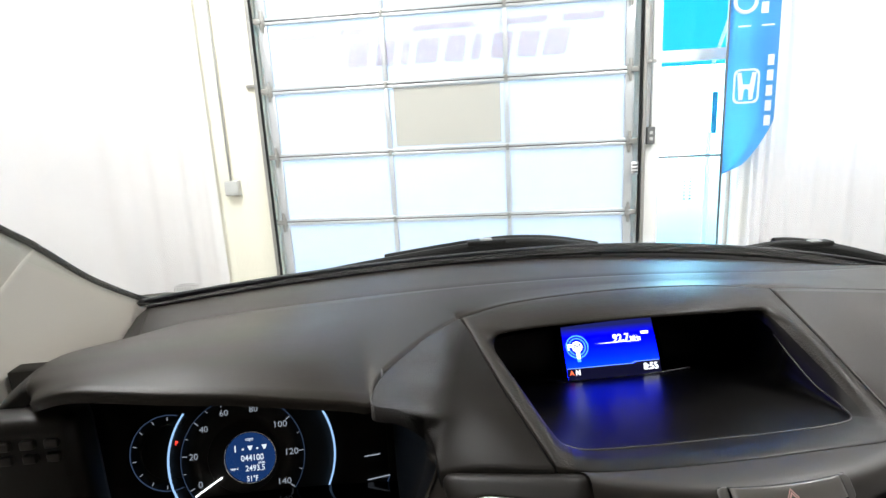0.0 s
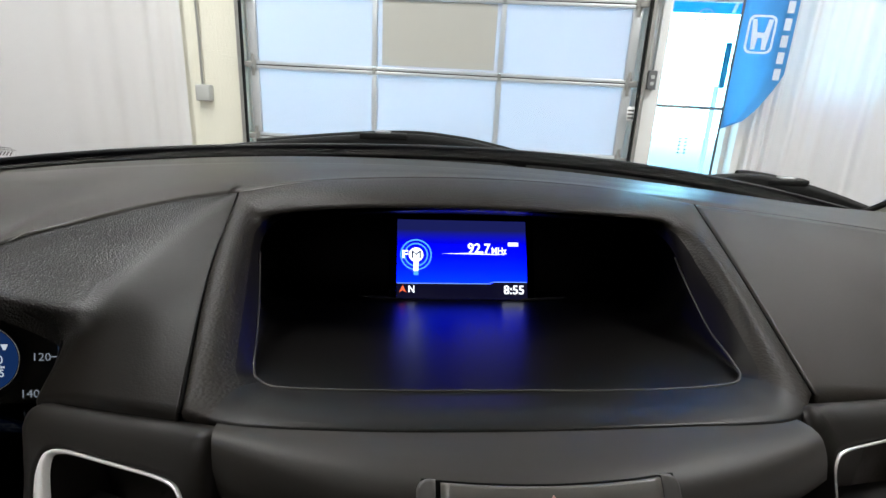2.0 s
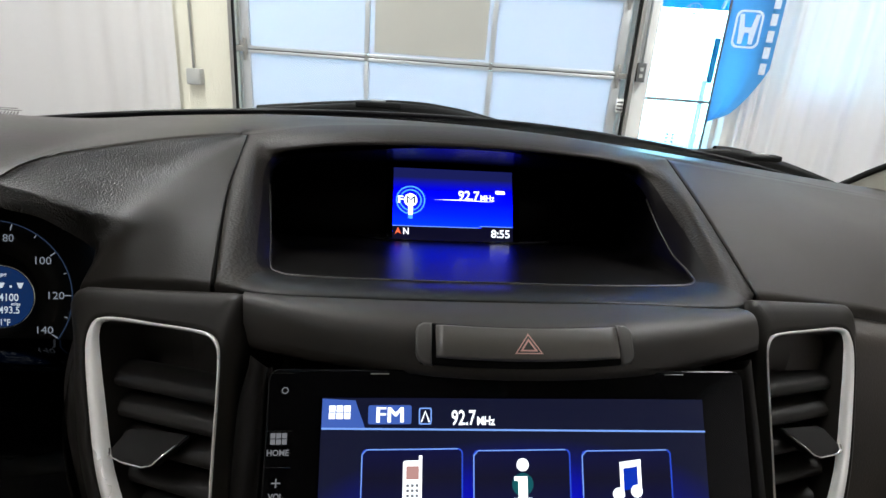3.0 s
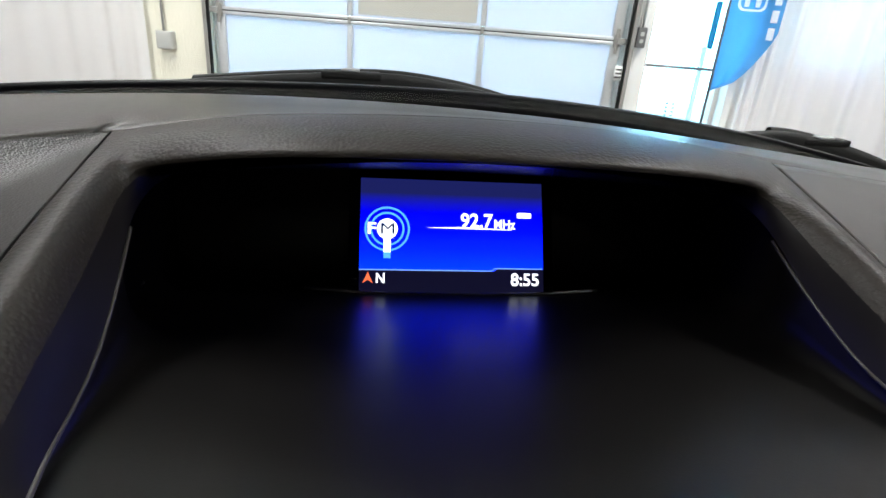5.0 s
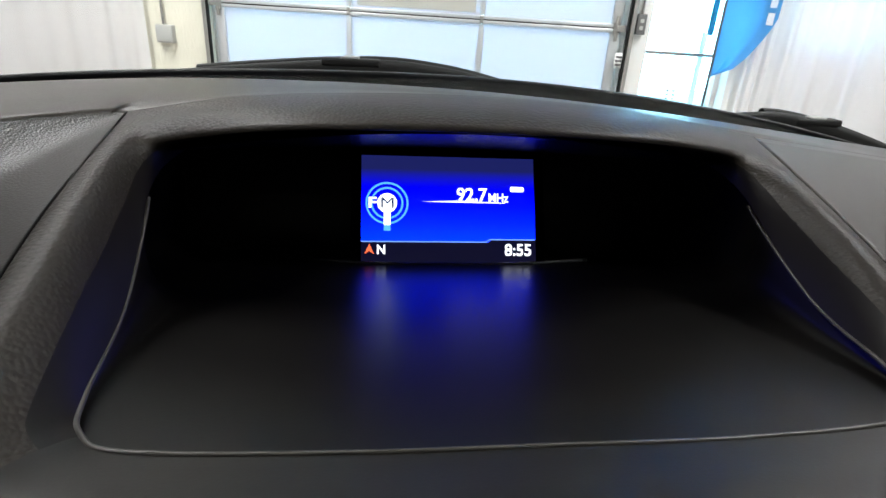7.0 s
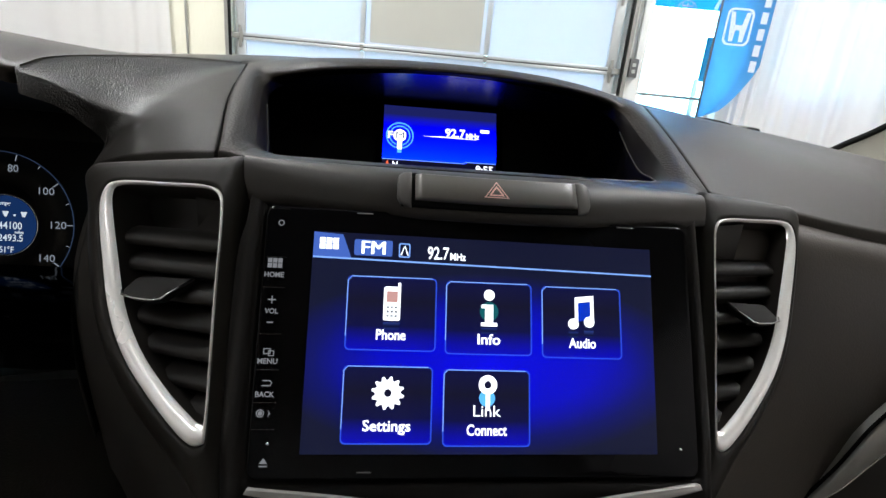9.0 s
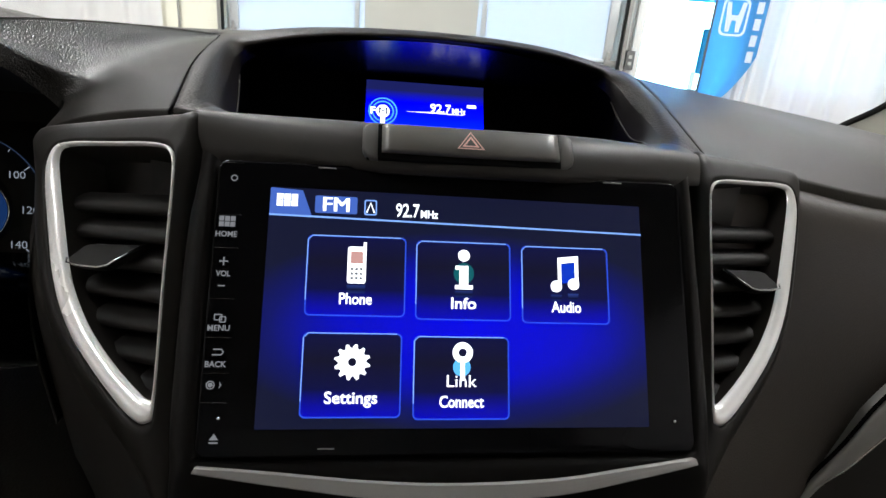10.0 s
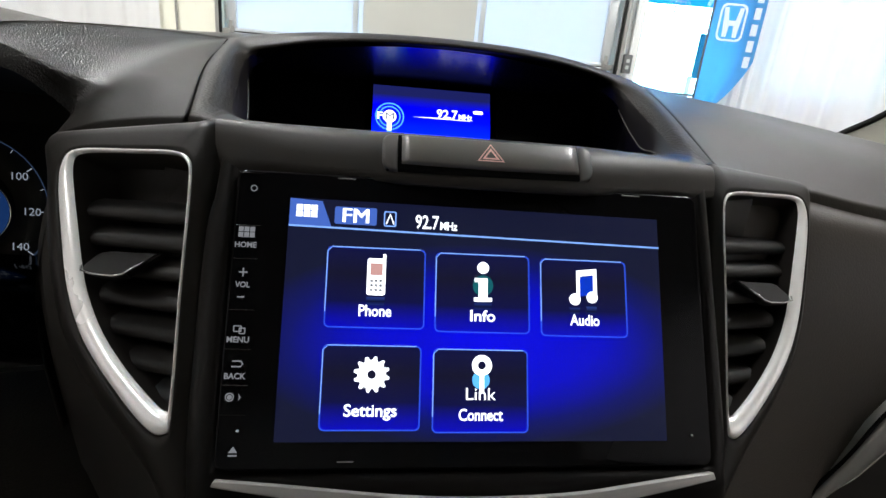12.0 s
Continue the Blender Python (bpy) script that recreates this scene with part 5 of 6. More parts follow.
# ---- air vents ----
def air_vent(A, B, C, reach):
    """A: outer top, B: inner top, C: bottom. Outlines run in shares of B-A and B-C."""
    A, B, C = Vector(A), Vector(B), Vector(C)
    n = (A - B).cross(C - B).normalized()
    if n.y > 0:
        n = -n

    def at(u, v, w=0.0):
        return (A - B) * u + (C - B) * v + n * w

    def uv(x, y):
        v = -y / 0.112
        return -(x - 0.0175 * v) / 0.076, v

    out_keys = [(-0.068, 0.0042), (-0.036, 0.0045), (-0.009, 0.0042), (0.0005, 0.0008), (0.0048, -0.010), (0.0105, -0.054), (0.0178, -0.1035), (0.0160, -0.1115), (0.0070, -0.1120), (-0.014, -0.100), (-0.037, -0.083), (-0.053, -0.063), (-0.0655, -0.037), (-0.0745, -0.015), (-0.0755, -0.003)]
    in_keys = [(-0.0655, 0.0024), (-0.034, 0.0028), (-0.0095, 0.0025), (-0.0010, -0.0008), (0.0031, -0.011), (0.0088, -0.054), (0.0155, -0.0985), (0.0137, -0.1032), (0.0075, -0.1012), (-0.0100, -0.0915), (-0.0295, -0.0768), (-0.0448, -0.0582), (-0.0567, -0.0343), (-0.0662, -0.014), (-0.0700, -0.003)]
    o = [uv(*p) for p in out_keys]
    i_ = [uv(*p) for p in in_keys]
    o = [(p.x, p.y) for p in eased_loop(spline([(*p, 0) for p in o], 84, True))]
    i_ = [(p.x, p.y) for p in eased_loop(spline([(*p, 0) for p in i_], 84, True))]
    v_ = thing("air_vent", Matrix.Translation(B), "black louvred air vent in a satin silver frame", "air vent", "dashboard air vents")
    rows = [[at(*p, -0.010) for p in o], [at(*p, 0.000) for p in o], [at(a[0] * 0.85 + b[0] * 0.15, a[1] * 0.85 + b[1] * 0.15, 0.0018) for a, b in zip(o, i_)], [at(a[0] * 0.3 + b[0] * 0.7, a[1] * 0.3 + b[1] * 0.7, 0.0012) for a, b in zip(o, i_)], [at(*p, -0.001) for p in i_], [at(*p, -0.0025) for p in i_]]
    part("frame", grid_mesh(rows, closed=True), satin_silver, v_, "satin silver frame")
    # black sleeve behind the frame
    rows = [[at(*p, -0.0005) for p in i_], [at(p[0] * 0.99 + 0.005, p[1] * 0.99 + 0.004, -0.045) for p in i_]]
    sl = grid_mesh(rows, closed=True)
    sl.verts.ensure_lookup_table()
    sl.faces.new(sl.verts[84:168])
    part("sleeve", sl, dark_plastic, v_)

    def span(v):
        us = []
        for a, b in zip(i_, i_[1:] + i_[:1]):
            if (a[1] - v) * (b[1] - v) < 0:
                f = (v - a[1]) / (b[1] - a[1])
                us.append(a[0] + (b[0] - a[0]) * f)
        return min(us), max(us)

    for v in (0.185, 0.300, 0.415, 0.530, 0.645, 0.760, 0.865):
        u0, u1 = span(min(v, 0.88))
        u0, u1 = u0 - 0.01, u1 + 0.01
        rows = []
        for k in range(13):
            u = u0 + (u1 - u0) * k / 12
            sec = []
            for a in range(12):
                t_ = a * math.tau / 12
                dv, dw = 0.0095 * math.cos(t_), 0.0042 * math.sin(t_)
                # blades lean: their near edge lies lower
                e = dv * 0.55 - dw * 0.83
                f = dv * 0.83 + dw * 0.55
                sec.append(at(u, v, -0.014 + f) + (C - B).normalized() * e)
            rows.append(sec)
        part("louvre", grid_mesh(rows, closed=True), louvre_plastic, v_)
    # finger tab
    tab = [at(u, v, -0.006 + (v - 0.37) * 0.105) for u, v in ((0.685, 0.392), (0.64, 0.378), (0.36, 0.366), (0.24, 0.362), (0.335, 0.452), (0.345, 0.470), (0.40, 0.481), (0.55, 0.482), (0.66, 0.474), (0.695, 0.455))]
    bm = bmesh.new()
    f = bm.faces.new([bm.verts.new(p) for p in tab])
    ret = bmesh.ops.extrude_face_region(bm, geom=[f])
    for g in ret["geom"]:
        if isinstance(g, bmesh.types.BMVert):
            g.co -= n * 0.004 + (B - C).normalized() * 0.0015
    bmesh.ops.recalc_face_normals(bm, faces=bm.faces)
    bmesh.ops.bevel(bm, geom=list(bm.edges), offset=0.0008, segments=2, affect="EDGES")
    tb = part("finger_tab", bm, tab_plastic, v_, "satin black finger tab", smooth=False)
    part("tab_edge", tube([p + n * 0.0004 for p in tab[3:10]], 0.00042, 6), bright_chrome, tb, "thin chrome edge")
    # panel round the vent
    thing_panel(at, B, o, reach, A.x < 0)
    return v_


def thing_panel(at, B, o, reach, A_left):
    """The moulded black panel that carries a vent: a ring from the vent's outline to the panel's rim, turned back at the rim."""
    rim = []
    cu, cv = 0.45, 0.45
    for u, v in o:
        du, dv = u - cu, v - cv
        k = max(1.05, min(reach / abs(du) if du > 1e-6 else 9, 0.585 / abs(du) if du < -1e-6 else 9, (0.655 - 0.05 * u if dv < 0 else 1.35) / abs(dv) if abs(dv) > 1e-6 else 9))
        q = Vector((cu + du * k, cv + dv * k))
        # outside and below, the panel follows the frame at an even distance
        s = Vector((u + 0.10, v - 0.40))
        d = Vector((s.x * 0.0763, s.y * 0.113)).normalized() * (0.034 - 0.012 * min(1.0, max(0.0, v)) if A_left else 0.019)
        even = Vector((u + d.x / 0.0763, v + d.y / 0.113))
        b = min(1.0, max(0.0, (v - 0.05) / 0.25)) * min(1.0, max(0.0, (u - 0.06) / 0.15))
        q = q.lerp(even, b)
        rim.append((q.x, q.y))
    rim = [(p.x, p.y) for p in eased_loop(eased_loop(eased_loop([Vector((*p, 0)) for p in rim])))]
    rows = []
    for f, w in ((0.0, -0.006), (0.0, 0.0002), (0.05, 0.0012), (0.14, 0.0008), (0.3, -0.0005), (0.55, -0.004), (0.8, -0.010), (0.95, -0.018), (1.0, -0.026), (1.0, -0.045)):
        row = []
        for a, b in zip(o, rim):
            flush = max(min(1.0, max(0.0, (0.25 - b[0]) / 0.3)), 0.8 * min(1.0, max(0.0, (0.05 - b[1]) / 0.15)))
            row.append(B + at(a[0] + (b[0] - a[0]) * f, a[1] + (b[1] - a[1]) * f, w * (1 - 0.75 * flush) if w < 0 and w > -0.04 else w))
        rows.append(row)
    return part("vent_panel", grid_mesh(rows, closed=True), hard_plastic, dash, "moulded black panel round an air vent")


air_vent((-0.197, 0.500, 1.102), (-0.130, 0.465, 1.112), (-0.125, 0.402, 1.018), 0.90)
air_vent((0.197, 0.500, 1.101), (0.134, 0.481, 1.106), (0.1155, 0.408, 1.011), 0.80)

# lower dashboard round the centre stack
rows = loft([[(0.14, 0.520, 1.112), (0.20, 0.532, 1.102), (0.293, 0.545, 1.088), (0.45, 0.56, 1.072), (0.82, 0.60, 1.03)],
             [(0.15, 0.500, 1.095), (0.21, 0.505, 1.085), (0.30, 0.515, 1.07), (0.45, 0.53, 1.05), (0.82, 0.57, 1.00)],
             [(0.13, 0.465, 1.02), (0.20, 0.480, 1.01), (0.30, 0.495, 0.99), (0.45, 0.51, 0.97), (0.82, 0.55, 0.92)],
             [(0.10, 0.420, 0.93), (0.20, 0.455, 0.90), (0.30, 0.49, 0.88), (0.45, 0.51, 0.86), (0.82, 0.55, 0.80)]], 40, 24)
part("passenger_panel", thicken(rows, 0.004), passenger_lit_skin, dash, "grained panel in front of the passenger")
trim_up = spline([(0.212, 0.466, 0.846), (0.2479, 0.480, 0.9003), (0.2712, 0.482, 0.9376), (0.2927, 0.485, 0.9732), (0.335, 0.492, 1.010), (0.41, 0.505, 1.042), (0.5, 0.52, 1.065)], 50)
trim_lo = spline([(0.216, 0.466, 0.842), (0.2556, 0.480, 0.9001), (0.2794, 0.482, 0.9225), (0.3035, 0.485, 0.9467), (0.345, 0.492, 0.975), (0.42, 0.505, 1.005), (0.51, 0.52, 1.03)], 50)
rows = [[a + (b - a) * f + Vector((0, d, 0)) for a, b in zip(trim_up, trim_lo)] for f, d in ((0.0, 0.006), (0.0, -0.003), (0.12, -0.0052), (0.5, -0.0060), (0.88, -0.0050), (1.0, -0.003), (1.0, 0.008))]
part("passenger_trim", grid_mesh(rows), dull_silver, dash, "satin silver trim sweeping up the passenger side")
part("passenger_trim_edge", tube([p + Vector((0, -0.0035, 0)) for p in trim_lo], 0.0011, 8), bright_chrome, dash, "thin bright edge of the passenger trim")
part("trim_gap", tube([p + Vector((-0.0022, -0.0025, 0.0014)) for p in trim_up], 0.0014, 6), seam_black, dash)
rows = [[p + Vector((0.002, -0.001, -0.002)) for p in trim_lo], [p + Vector((0.05, -0.01, -0.05)) for p in trim_lo], [p + Vector((0.25, 0.02, -0.22)) for p in trim_lo]]
part("passenger_lower", grid_mesh(rows), dark_plastic, dash)
rows = loft([[(-0.2185, 0.547, 1.103), (-0.195, 0.525, 1.104), (-0.14, 0.500, 1.114), (-0.10, 0.490, 1.114)],
             [(-0.2455, 0.549, 1.02), (-0.205, 0.520, 1.02), (-0.15, 0.47, 1.02), (-0.10, 0.44, 1.02)],
             [(-0.2280, 0.530, 0.90), (-0.190, 0.485, 0.90), (-0.14, 0.43, 0.90), (-0.08, 0.39, 0.90)],
             [(-0.180, 0.480, 0.80), (-0.160, 0.45, 0.80), (-0.12, 0.42, 0.80), (-0.06, 0.39, 0.80)]], 24, 24)
part("driver_lower", thicken(rows, 0.004), dark_plastic, dash)
part("inner_core", box(-0.205, -0.156, 0.575, 0.70, 0.90, 1.090), dark_plastic, dash)
part("inner_core", box(0.160, 0.30, 0.58, 0.70, 0.90, 1.080), dark_plastic, dash)
part("inner_core", box(-0.150, 0.160, 0.494, 0.53, 1.06, 1.108), dark_plastic, dash)
part("inner_core", box(-0.20, 0.20, 0.515, 0.56, 0.86, 1.055), dark_plastic, dash)

# ---- instrument cluster ----
CM = pose(-0.434, 0.80, 0.973, 74) @ Matrix.Diagonal((1.09, 1.09, 1.0, 1.0))
cl = thing("instrument_cluster", CM, "dark instrument cluster with a lit blue speedometer centre", "instrument cluster")
part("face", plate(rounded(-0.16, 0.155, -0.095, 0.085, 0.02), -0.01, 0.0), dark_plastic, cl, "black dial face")
sp = part("speedometer", ring(-0.008, 0.001, 0.040, 0.0690, 0.0, 0.002, 60), dark_plastic, cl, "black speedometer ring")
part("rim", ring(-0.008, 0.001, 0.0683, 0.0689, 0.0021, 0.003, 60, -50, 215), DIAL_RIM, sp)
part("rim", ring(0, 0, 0.0281, 0.0296, 0.002, 0.004, 50), bright_chrome, sp, "thin chrome ring")
ANG = (208, 174, 140, 110, 75, 37, 1, -35)
for i, a in enumerate(ANG):
    c_, s_ = math.cos(radians(a)), math.sin(radians(a))
    part("figure", lettering(str(20 * i), 0.0098, 0.0548 * c_ - 0.008, 0.0548 * s_ + 0.001, 0.0024, width=0.0046 * len(str(20 * i))), DIAL_TICK, sp, smooth=False)
    part("tick", strip_path([(0.0620 * c_ - 0.008, 0.0620 * s_ + 0.001), (0.0677 * c_ - 0.008, 0.0677 * s_ + 0.001)], 0.0009, 0.0024, 0.0026), DIAL_TICK, sp, smooth=False)
    if i < 7:
        for h in (0.5,):
            b_ = radians(a + (ANG[i + 1] - a) * h)
            part("tick", strip_path([(0.0645 * math.cos(b_) - 0.008, 0.0645 * math.sin(b_) + 0.001), (0.0677 * math.cos(b_) - 0.008, 0.0677 * math.sin(b_) + 0.001)], 0.0006, 0.0024, 0.0026), DIAL_TICK, sp, smooth=False)
lcd = part("dial_centre", disc(0, 0, 0.0280, 0.0, 0.0022, 48), DIAL_BLUE, cl, "lit blue round display")
for text, size, x, y, w in (("mpg", 0.0050, 0, 0.0195, 0.009), ("044100", 0.0098, 0.002, -0.0005, 0.0250), ("miles", 0.0040, 0.012, -0.0066, 0.008), ("TRIP A", 0.0036, -0.0185, -0.0118, 0.0095), ("2493.5", 0.0092, 0.0045, -0.0122, 0.0215), ("51°F", 0.0085, 0.001, -0.0235, 0.0125)):
    part("readout", lettering(text, size, x, y, 0.0026, width=w, bold=0.0001), DIAL_TEXT, lcd, smooth=False)
part("readout", strip_path([(-0.0165, 0.0070), (-0.0165, 0.0145)], 0.0014, 0.0026, 0.0027), DIAL_TEXT, lcd, smooth=False)
for x in (-0.008, 0.008):
    part("readout", plate([(x - 0.001, 0.0085), (x + 0.001, 0.0085), (x + 0.001, 0.0105), (x - 0.001, 0.0105)], 0.0026, 0.0027), DIAL_TEXT, lcd, smooth=False)
for x in (0.0, 0.016):
    part("readout", plate([(x - 0.003, 0.0130), (x + 0.003, 0.0130), (x + 0.001, 0.0080), (x - 0.001, 0.0080)], 0.0026, 0.0027), DIAL_TEXT, lcd, smooth=False)
part("needle", strip_path([(-0.032, -0.019), (-0.062, -0.037)], 0.0018, 0.003, 0.0045), WHITE, cl, "short lit needle")
ta = part("tachometer", ring(-0.089, 0.014, 0.030, 0.042, 0.0, 0.0015, 50, 60, 330), dark_plastic, cl, "small black rev counter")
part("rim", ring(-0.089, 0.014, 0.0415, 0.0425, 0.0016, 0.0024, 50, 75, 290), DIAL_RIM, ta)
for a in range(90, 290, 25):
    part("tick", strip_path([(-0.089 + 0.036 * math.cos(radians(a)), 0.014 + 0.036 * math.sin(radians(a))), (-0.089 + 0.040 * math.cos(radians(a)), 0.014 + 0.040 * math.sin(radians(a)))], 0.0008, 0.0018, 0.002), DIAL_TICK, ta, smooth=False)
part("arc_bar", ring(0, 0, 0.0895, 0.0913, 0.001, 0.003, 30, 142, 210), ECO_BAR, cl, "lit pale blue arc", smooth=False)
part("arc_bar", ring(0, 0, 0.0938, 0.0958, 0.001, 0.003, 30, -30, 37), ECO_BAR, cl, "lit pale blue arc", smooth=False)
part("gear_letter", lettering("P", 0.006, -0.0800, 0.024, 0.0024, width=0.0035, bold=0.0002), RED_DOT, cl, smooth=False)
for x0, y0, x1, y1 in ((0.128, -0.013, 0.146, -0.012), (0.130, -0.040, 0.156, -0.037)):
    part("fuel_tick", strip_path([(x0, y0), (x1, y1)], 0.0012, 0.001, 0.002), DIAL_TICK, cl, smooth=False)
part("fuel_arc", ring(0.120, -0.025, 0.0370, 0.0382, 0.001, 0.002, 24, -75, -20), DIAL_RIM, cl, smooth=False)
part("lower_cover", grid_mesh([[Vector((x, y, z - 0.25 * (x + 0.43) ** 2)) for x in (-0.62, -0.55, -0.48, -0.41, -0.34, -0.28, -0.245)] for y, z in ((0.792, 0.880), (0.788, 0.930), (0.782, 0.936), (0.74, 0.930), (0.68, 0.916), (0.62, 0.892), (0.61, 0.86))]), piano_black, dash, "glossy black cover below the dials")
# shroud under the brow
brow = spline([(-0.530, 0.588, 1.163), (-0.49, 0.574, 1.177), (-0.425, 0.567, 1.1715), (-0.369, 0.564, 1.167), (-0.30, 0.563, 1.1595), (-0.268, 0.562, 1.1505), (-0.247, 0.563, 1.143), (-0.233, 0.567, 1.131), (-0.226, 0.573, 1.117), (-0.219, 0.545, 1.104), (-0.227, 0.545, 1.075), (-0.239, 0.547, 1.04), (-0.2475, 0.546, 1.005), (-0.246, 0.540, 0.965), (-0.236, 0.530, 0.92)], 90)
back = spline([(-0.62, 0.82, 1.08), (-0.54, 0.822, 1.09), (-0.45, 0.822, 1.09), (-0.36, 0.822, 1.088), (-0.32, 0.822, 1.08), (-0.29, 0.82, 1.07), (-0.272, 0.818, 1.055), (-0.262, 0.815, 1.04), (-0.258, 0.812, 1.02), (-0.256, 0.808, 1.00), (-0.256, 0.806, 0.98), (-0.256, 0.80, 0.95), (-0.256, 0.795, 0.90)], 90)
rows = [[p + Vector((0, 0.003, 0.002)) for p in brow], brow, [p.lerp(q, 0.15) for p, q in zip(brow, back)], [p.lerp(q, 0.6) for p, q in zip(brow, back)], back]
part("cluster_shroud", grid_mesh(rows), dark_plastic, dash, "matt black shroud round the instruments")
part("cluster_shroud", box(-0.63, -0.25, 0.825, 0.84, 0.84, 1.10), dark_plastic, dash)
part("bulkhead", box(-0.78, 0.78, 0.93, 0.96, 0.30, 1.06), dark_plastic, dash)
part("column_cover", box(-0.58, -0.20, 0.45, 0.80, 0.83, 0.895, 0.02), soft_dash, dash)
rows = loft([[(-0.64, 0.60, 0.86), (-0.45, 0.58, 0.865), (-0.30, 0.56, 0.875), (-0.17, 0.53, 0.885)], [(-0.64, 0.57, 0.82), (-0.45, 0.55, 0.82), (-0.30, 0.53, 0.82), (-0.15, 0.50, 0.81)], [(-0.64, 0.60, 0.60), (-0.45, 0.58, 0.60), (-0.30, 0.56, 0.60), (-0.12, 0.53, 0.60)]], 30, 16)
part("knee_panel", thicken(rows, 0.004), hard_plastic, dash, "dark panel below the instruments")
# outboard end vent beside the cluster
ev = thing("outboard_vent", pose(-0.532, 0.592, 1.120), "dark end vent at the driver's side of the dashboard", "air vent")
part("frame", box(-0.06, 0.03, -0.01, 0.03, -0.10, 0.035, 0.012), hard_plastic, ev)
for i in range(4):
    for j in range(2):
        part("louvre", box(-0.045 + 0.018 * i, -0.035 + 0.018 * i, -0.014, -0.008, 0.002 + 0.012 * j, 0.009 + 0.012 * j, 0.001), dark_plastic, ev)

# ---- windscreen, wipers, cowl, pillars and cabin shell ----
def base_line(x, lift=0.0):
    return Vector((x, far_edge_y(x) + 0.012 - 0.01 * x * x, 1.1310 - (0.13 if x < 0 else 0.175) * x * x + lift))


ws = thing("windscreen", pose(0, 0, 0), "clear raked windscreen with a black border along its foot", "windscreen")
UPV = Vector((0, -0.83, 0.56))
XS = [-0.76 + 1.52 * i / 40 for i in range(41)]
lower = [base_line(x) for x in XS]
rows = [[p + UPV * (1.02 * k / 6) for p in lower] for k in range(7)]
bm = grid_mesh(rows)
bmesh.ops.solidify(bm, geom=bm.faces[:], thickness=0.004)
bmesh.ops.recalc_face_normals(bm, faces=bm.faces)
gp = part("pane", bm, glass, ws, "clear laminated pane", smooth=False)
gp.visible_shadow = False
rows = [[p + Vector((0, -0.010, 0.0015)) for p in lower], [p + Vector((0, -0.016, 0.009)) for p in lower], [p + UPV * 0.016 + Vector((0, -0.002, 0.003)) for p in lower], [p + UPV * 0.014 + Vector((0, 0.006, 0.005)) for p in lower], [p + Vector((0, 0.008, -0.01)) for p in lower]]
part("border", grid_mesh(rows), frit_black, ws, "black ceramic border")
cowl_rows = [[base_line(x) + Vector((0, 0.016, 0.002)) for x in XS], [base_line(x) + Vector((0, 0.10, -0.03)) for x in XS], [base_line(x) + Vector((0, 0.22, -0.07)) for x in XS], [base_line(x) + Vector((0, 0.23, -0.14)) for x in XS]]
tagged(part("cowl_panel", grid_mesh(cowl_rows), rubber), "black plastic cowl panel below the windscreen", "cowl panel")


def wiper(p, label):
    w_ = thing("wiper", pose(0, 0, 0), label, "wiper", "windscreen wipers")
    line_ = spline(p, 40)
    swell = [math.sin(i / 39 * math.pi) for i in range(40)]
    rows = [[q + Vector((0, -0.004, -0.016)) for q in line_], [q + Vector((0, -0.006, 0.001)) for q in line_], [q + Vector((0, -0.003, 0.004 + 0.004 * k)) for q, k in zip(line_, swell)],
            [q + Vector((0, 0.004, 0.004 + 0.004 * k)) for q, k in zip(line_, swell)], [q + Vector((0, 0.009, -0.016)) for q in line_]]
    part("blade", grid_mesh(rows), rubber, w_, "black rubber blade")
    arm = [q + Vector((0, 0.010, 0.003 + 0.004 * k)) for q, k in zip(line_[10:], swell[10:])]
    part("arm", grid_mesh([[q + Vector((0, dy, dz)) for q in arm] for dy, dz in ((0.0, -0.008), (0.001, 0.002), (0.006, 0.004), (0.012, 0.001), (0.013, -0.008))]), rubber, w_)
    c_ = line_[19] + Vector((0, 0, 0.004))
    part("joint", box(c_.x - 0.035, c_.x + 0.035, c_.y - 0.007, c_.y + 0.016, c_.z - 0.004, c_.z + 0.0055, 0.003), rubber, w_)
    part("clip", box(c_.x - 0.012, c_.x + 0.010, c_.y - 0.005, c_.y + 0.010, c_.z + 0.005, c_.z + 0.008, 0.001), dull_silver, w_, "dull silver clip on top of the joint")
    return w_


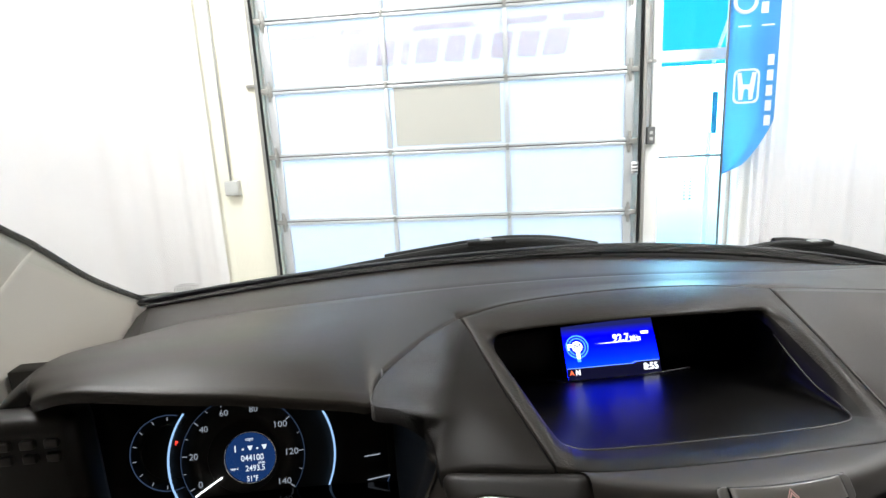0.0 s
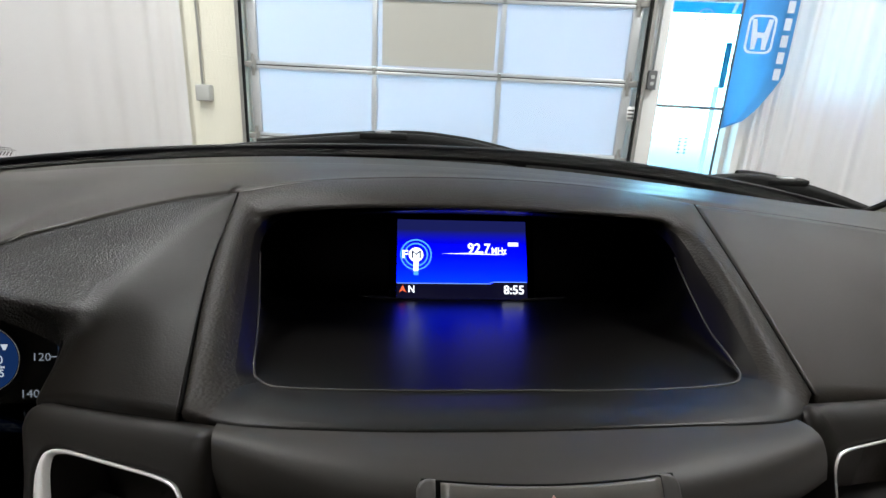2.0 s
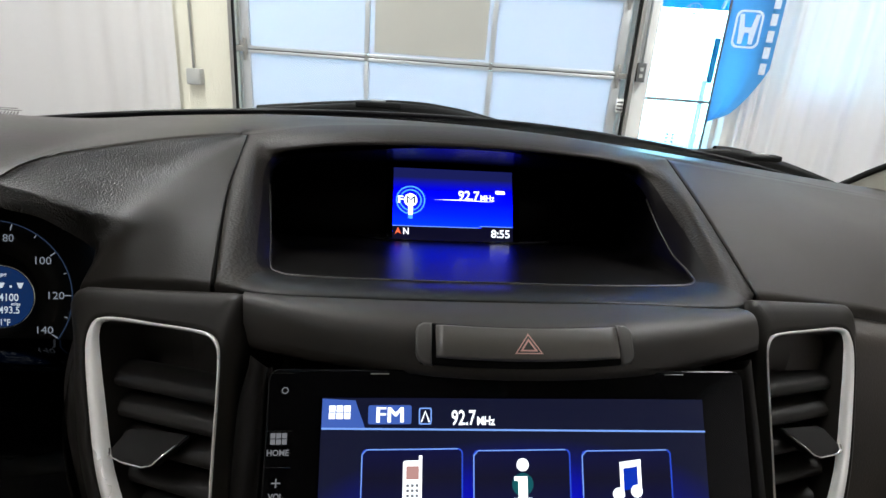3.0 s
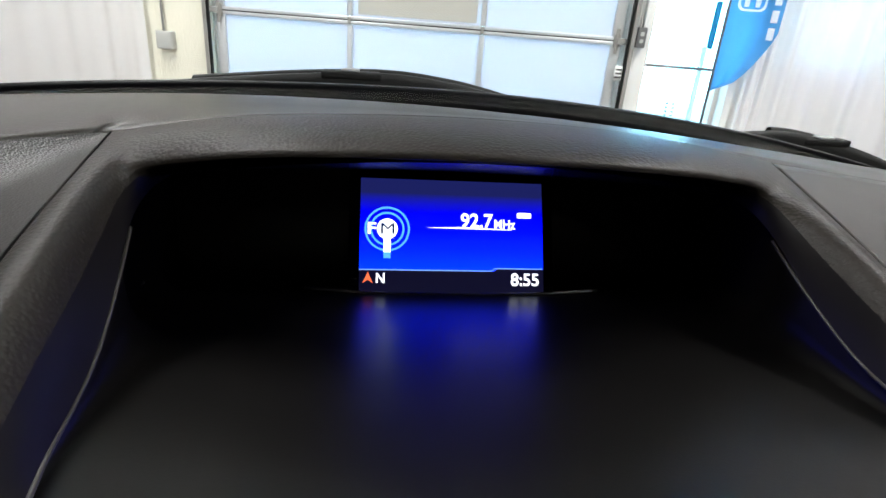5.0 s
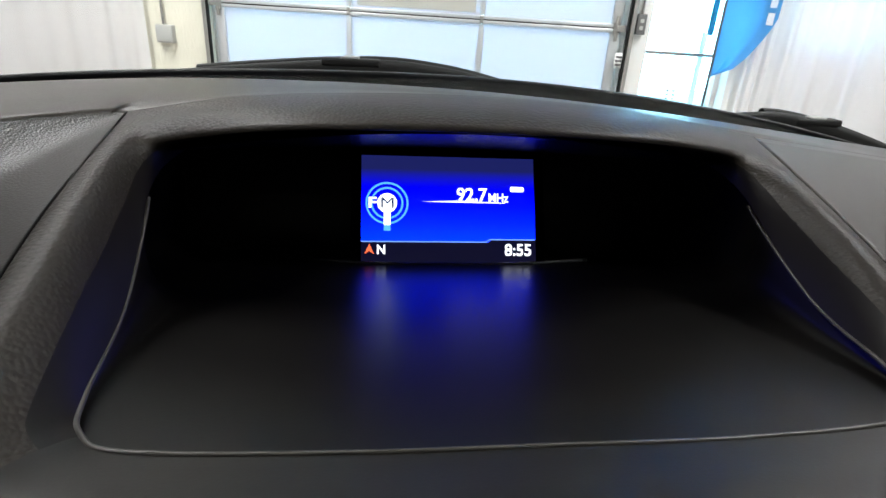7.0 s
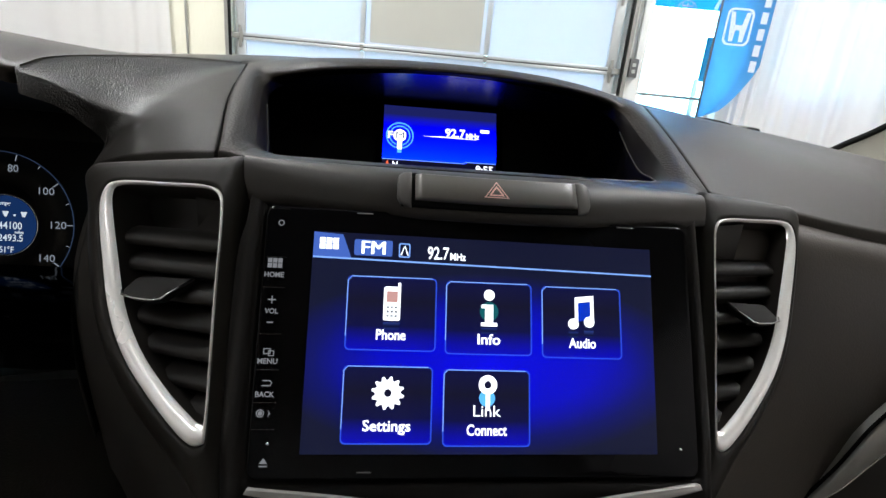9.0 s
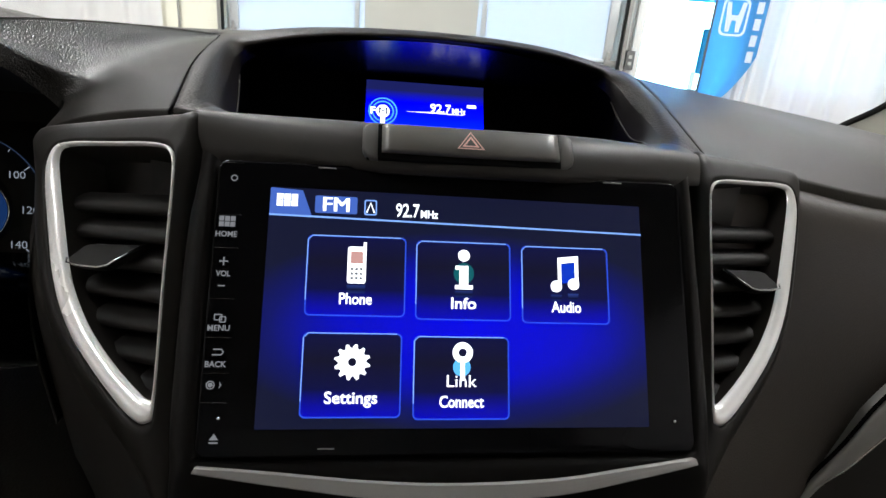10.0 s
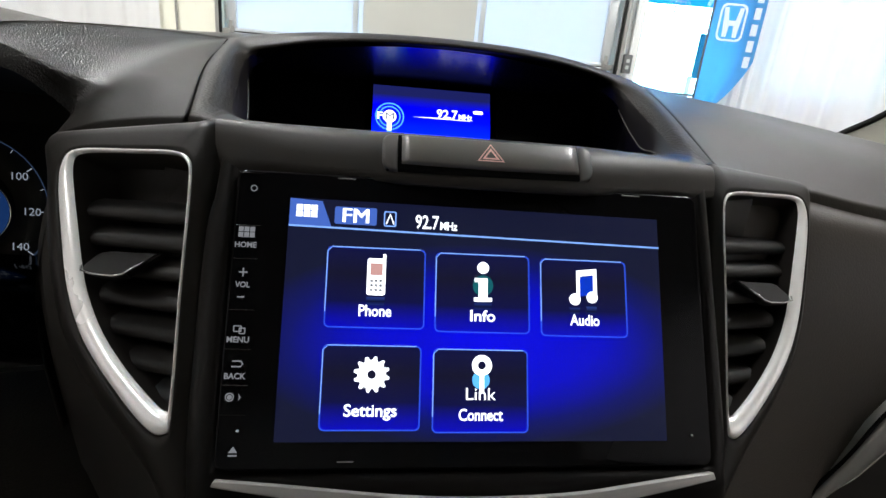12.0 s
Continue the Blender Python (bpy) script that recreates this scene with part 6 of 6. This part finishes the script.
wiper([base_line(-0.46) + Vector((0, 0.03, -0.006)), base_line(-0.26) + Vector((0, 0.035, 0.002)), base_line(-0.06) + Vector((0, 0.04, 0.0125)), base_line(0.05) + Vector((0, 0.045, 0.008)), base_line(0.15) + Vector((0, 0.05, -0.006))], "black wiper resting along the foot of the windscreen")
wiper([base_line(0.42) + Vector((0, 0.03, 0.000)), base_line(0.52) + Vector((0, 0.03, 0.018)), base_line(0.64) + Vector((0, 0.03, 0.019)), base_line(0.79) + Vector((0, 0.03, 0.015))], "black wiper resting before the passenger")
st = thing("glass_sticker", Matrix.Translation(base_line(-0.60) + UPV * 0.035 + Vector((0, -0.006, 0))) @ pose(0, 0, 0, 34), "small printed label at the foot of the windscreen", "label")
for i in range(9):
    part("print_bar", box(-0.02 + i * 0.0044, -0.0185 + i * 0.0044, 0.0, 0.008, 0, 0.0006), label_ink, st)
part("print_bar", box(-0.02, 0.02, 0.0105, 0.0115, 0, 0.0006), label_ink, st)
part("print_bar", box(-0.014, 0.012, 0.0145, 0.0155, 0, 0.0006), label_ink, st)

body = thing("car_body", pose(0, 0, 0), "pale beige cabin trim of a car", "car body")
SEALS = ([(-0.690, 1.20, 1.070), (-0.702, 1.17, 1.088), (-0.727, 1.08, 1.150), (-0.743, 1.0, 1.216), (-0.745, 0.94, 1.254), (-0.74, 0.5, 1.50), (-0.68, 0.1, 1.72)],
         [(0.700, 1.13, 1.045), (0.715, 1.11, 1.063), (0.735, 1.08, 1.093), (0.752, 1.03, 1.132), (0.755, 0.95, 1.20), (0.745, 0.5, 1.47), (0.68, 0.1, 1.70)])
for s, keys_ in zip((-1, 1), SEALS):
    line_ = spline(keys_, 50)
    rows = [line_, [q + Vector((s * 0.012, -0.02, -0.018)) for q in line_], [q + Vector((s * 0.035, -0.06, -0.06)) for q in line_], [q + Vector((s * 0.055, -0.10, -0.13)) for q in line_], [q + Vector((s * 0.07, -0.10, -0.30)) for q in line_]]
    part("pillar_trim", grid_mesh(rows), beige_trim, body, "pale beige pillar trim")
    part("pillar_seal", tube(line_, 0.005, 8), rubber, body, "black rubber seal")
    part("door_panel", box(min(s * 0.84, s * 0.88), max(s * 0.84, s * 0.88), -1.6, 1.0, 0.0, 0.96, 0.01), beige_trim, body)
part("roof_lining", box(-0.86, 0.86, -1.6, 0.24, 1.70, 1.74, 0.01), beige_trim, body)
part("rear_panel", box(-0.86, 0.86, -1.64, -1.60, 0.0, 1.05, 0.01), dark_plastic, body)
part("cabin_floor", box(-0.86, 0.86, -1.6, 1.0, 0.26, 0.30, 0.01), dark_plastic, body)
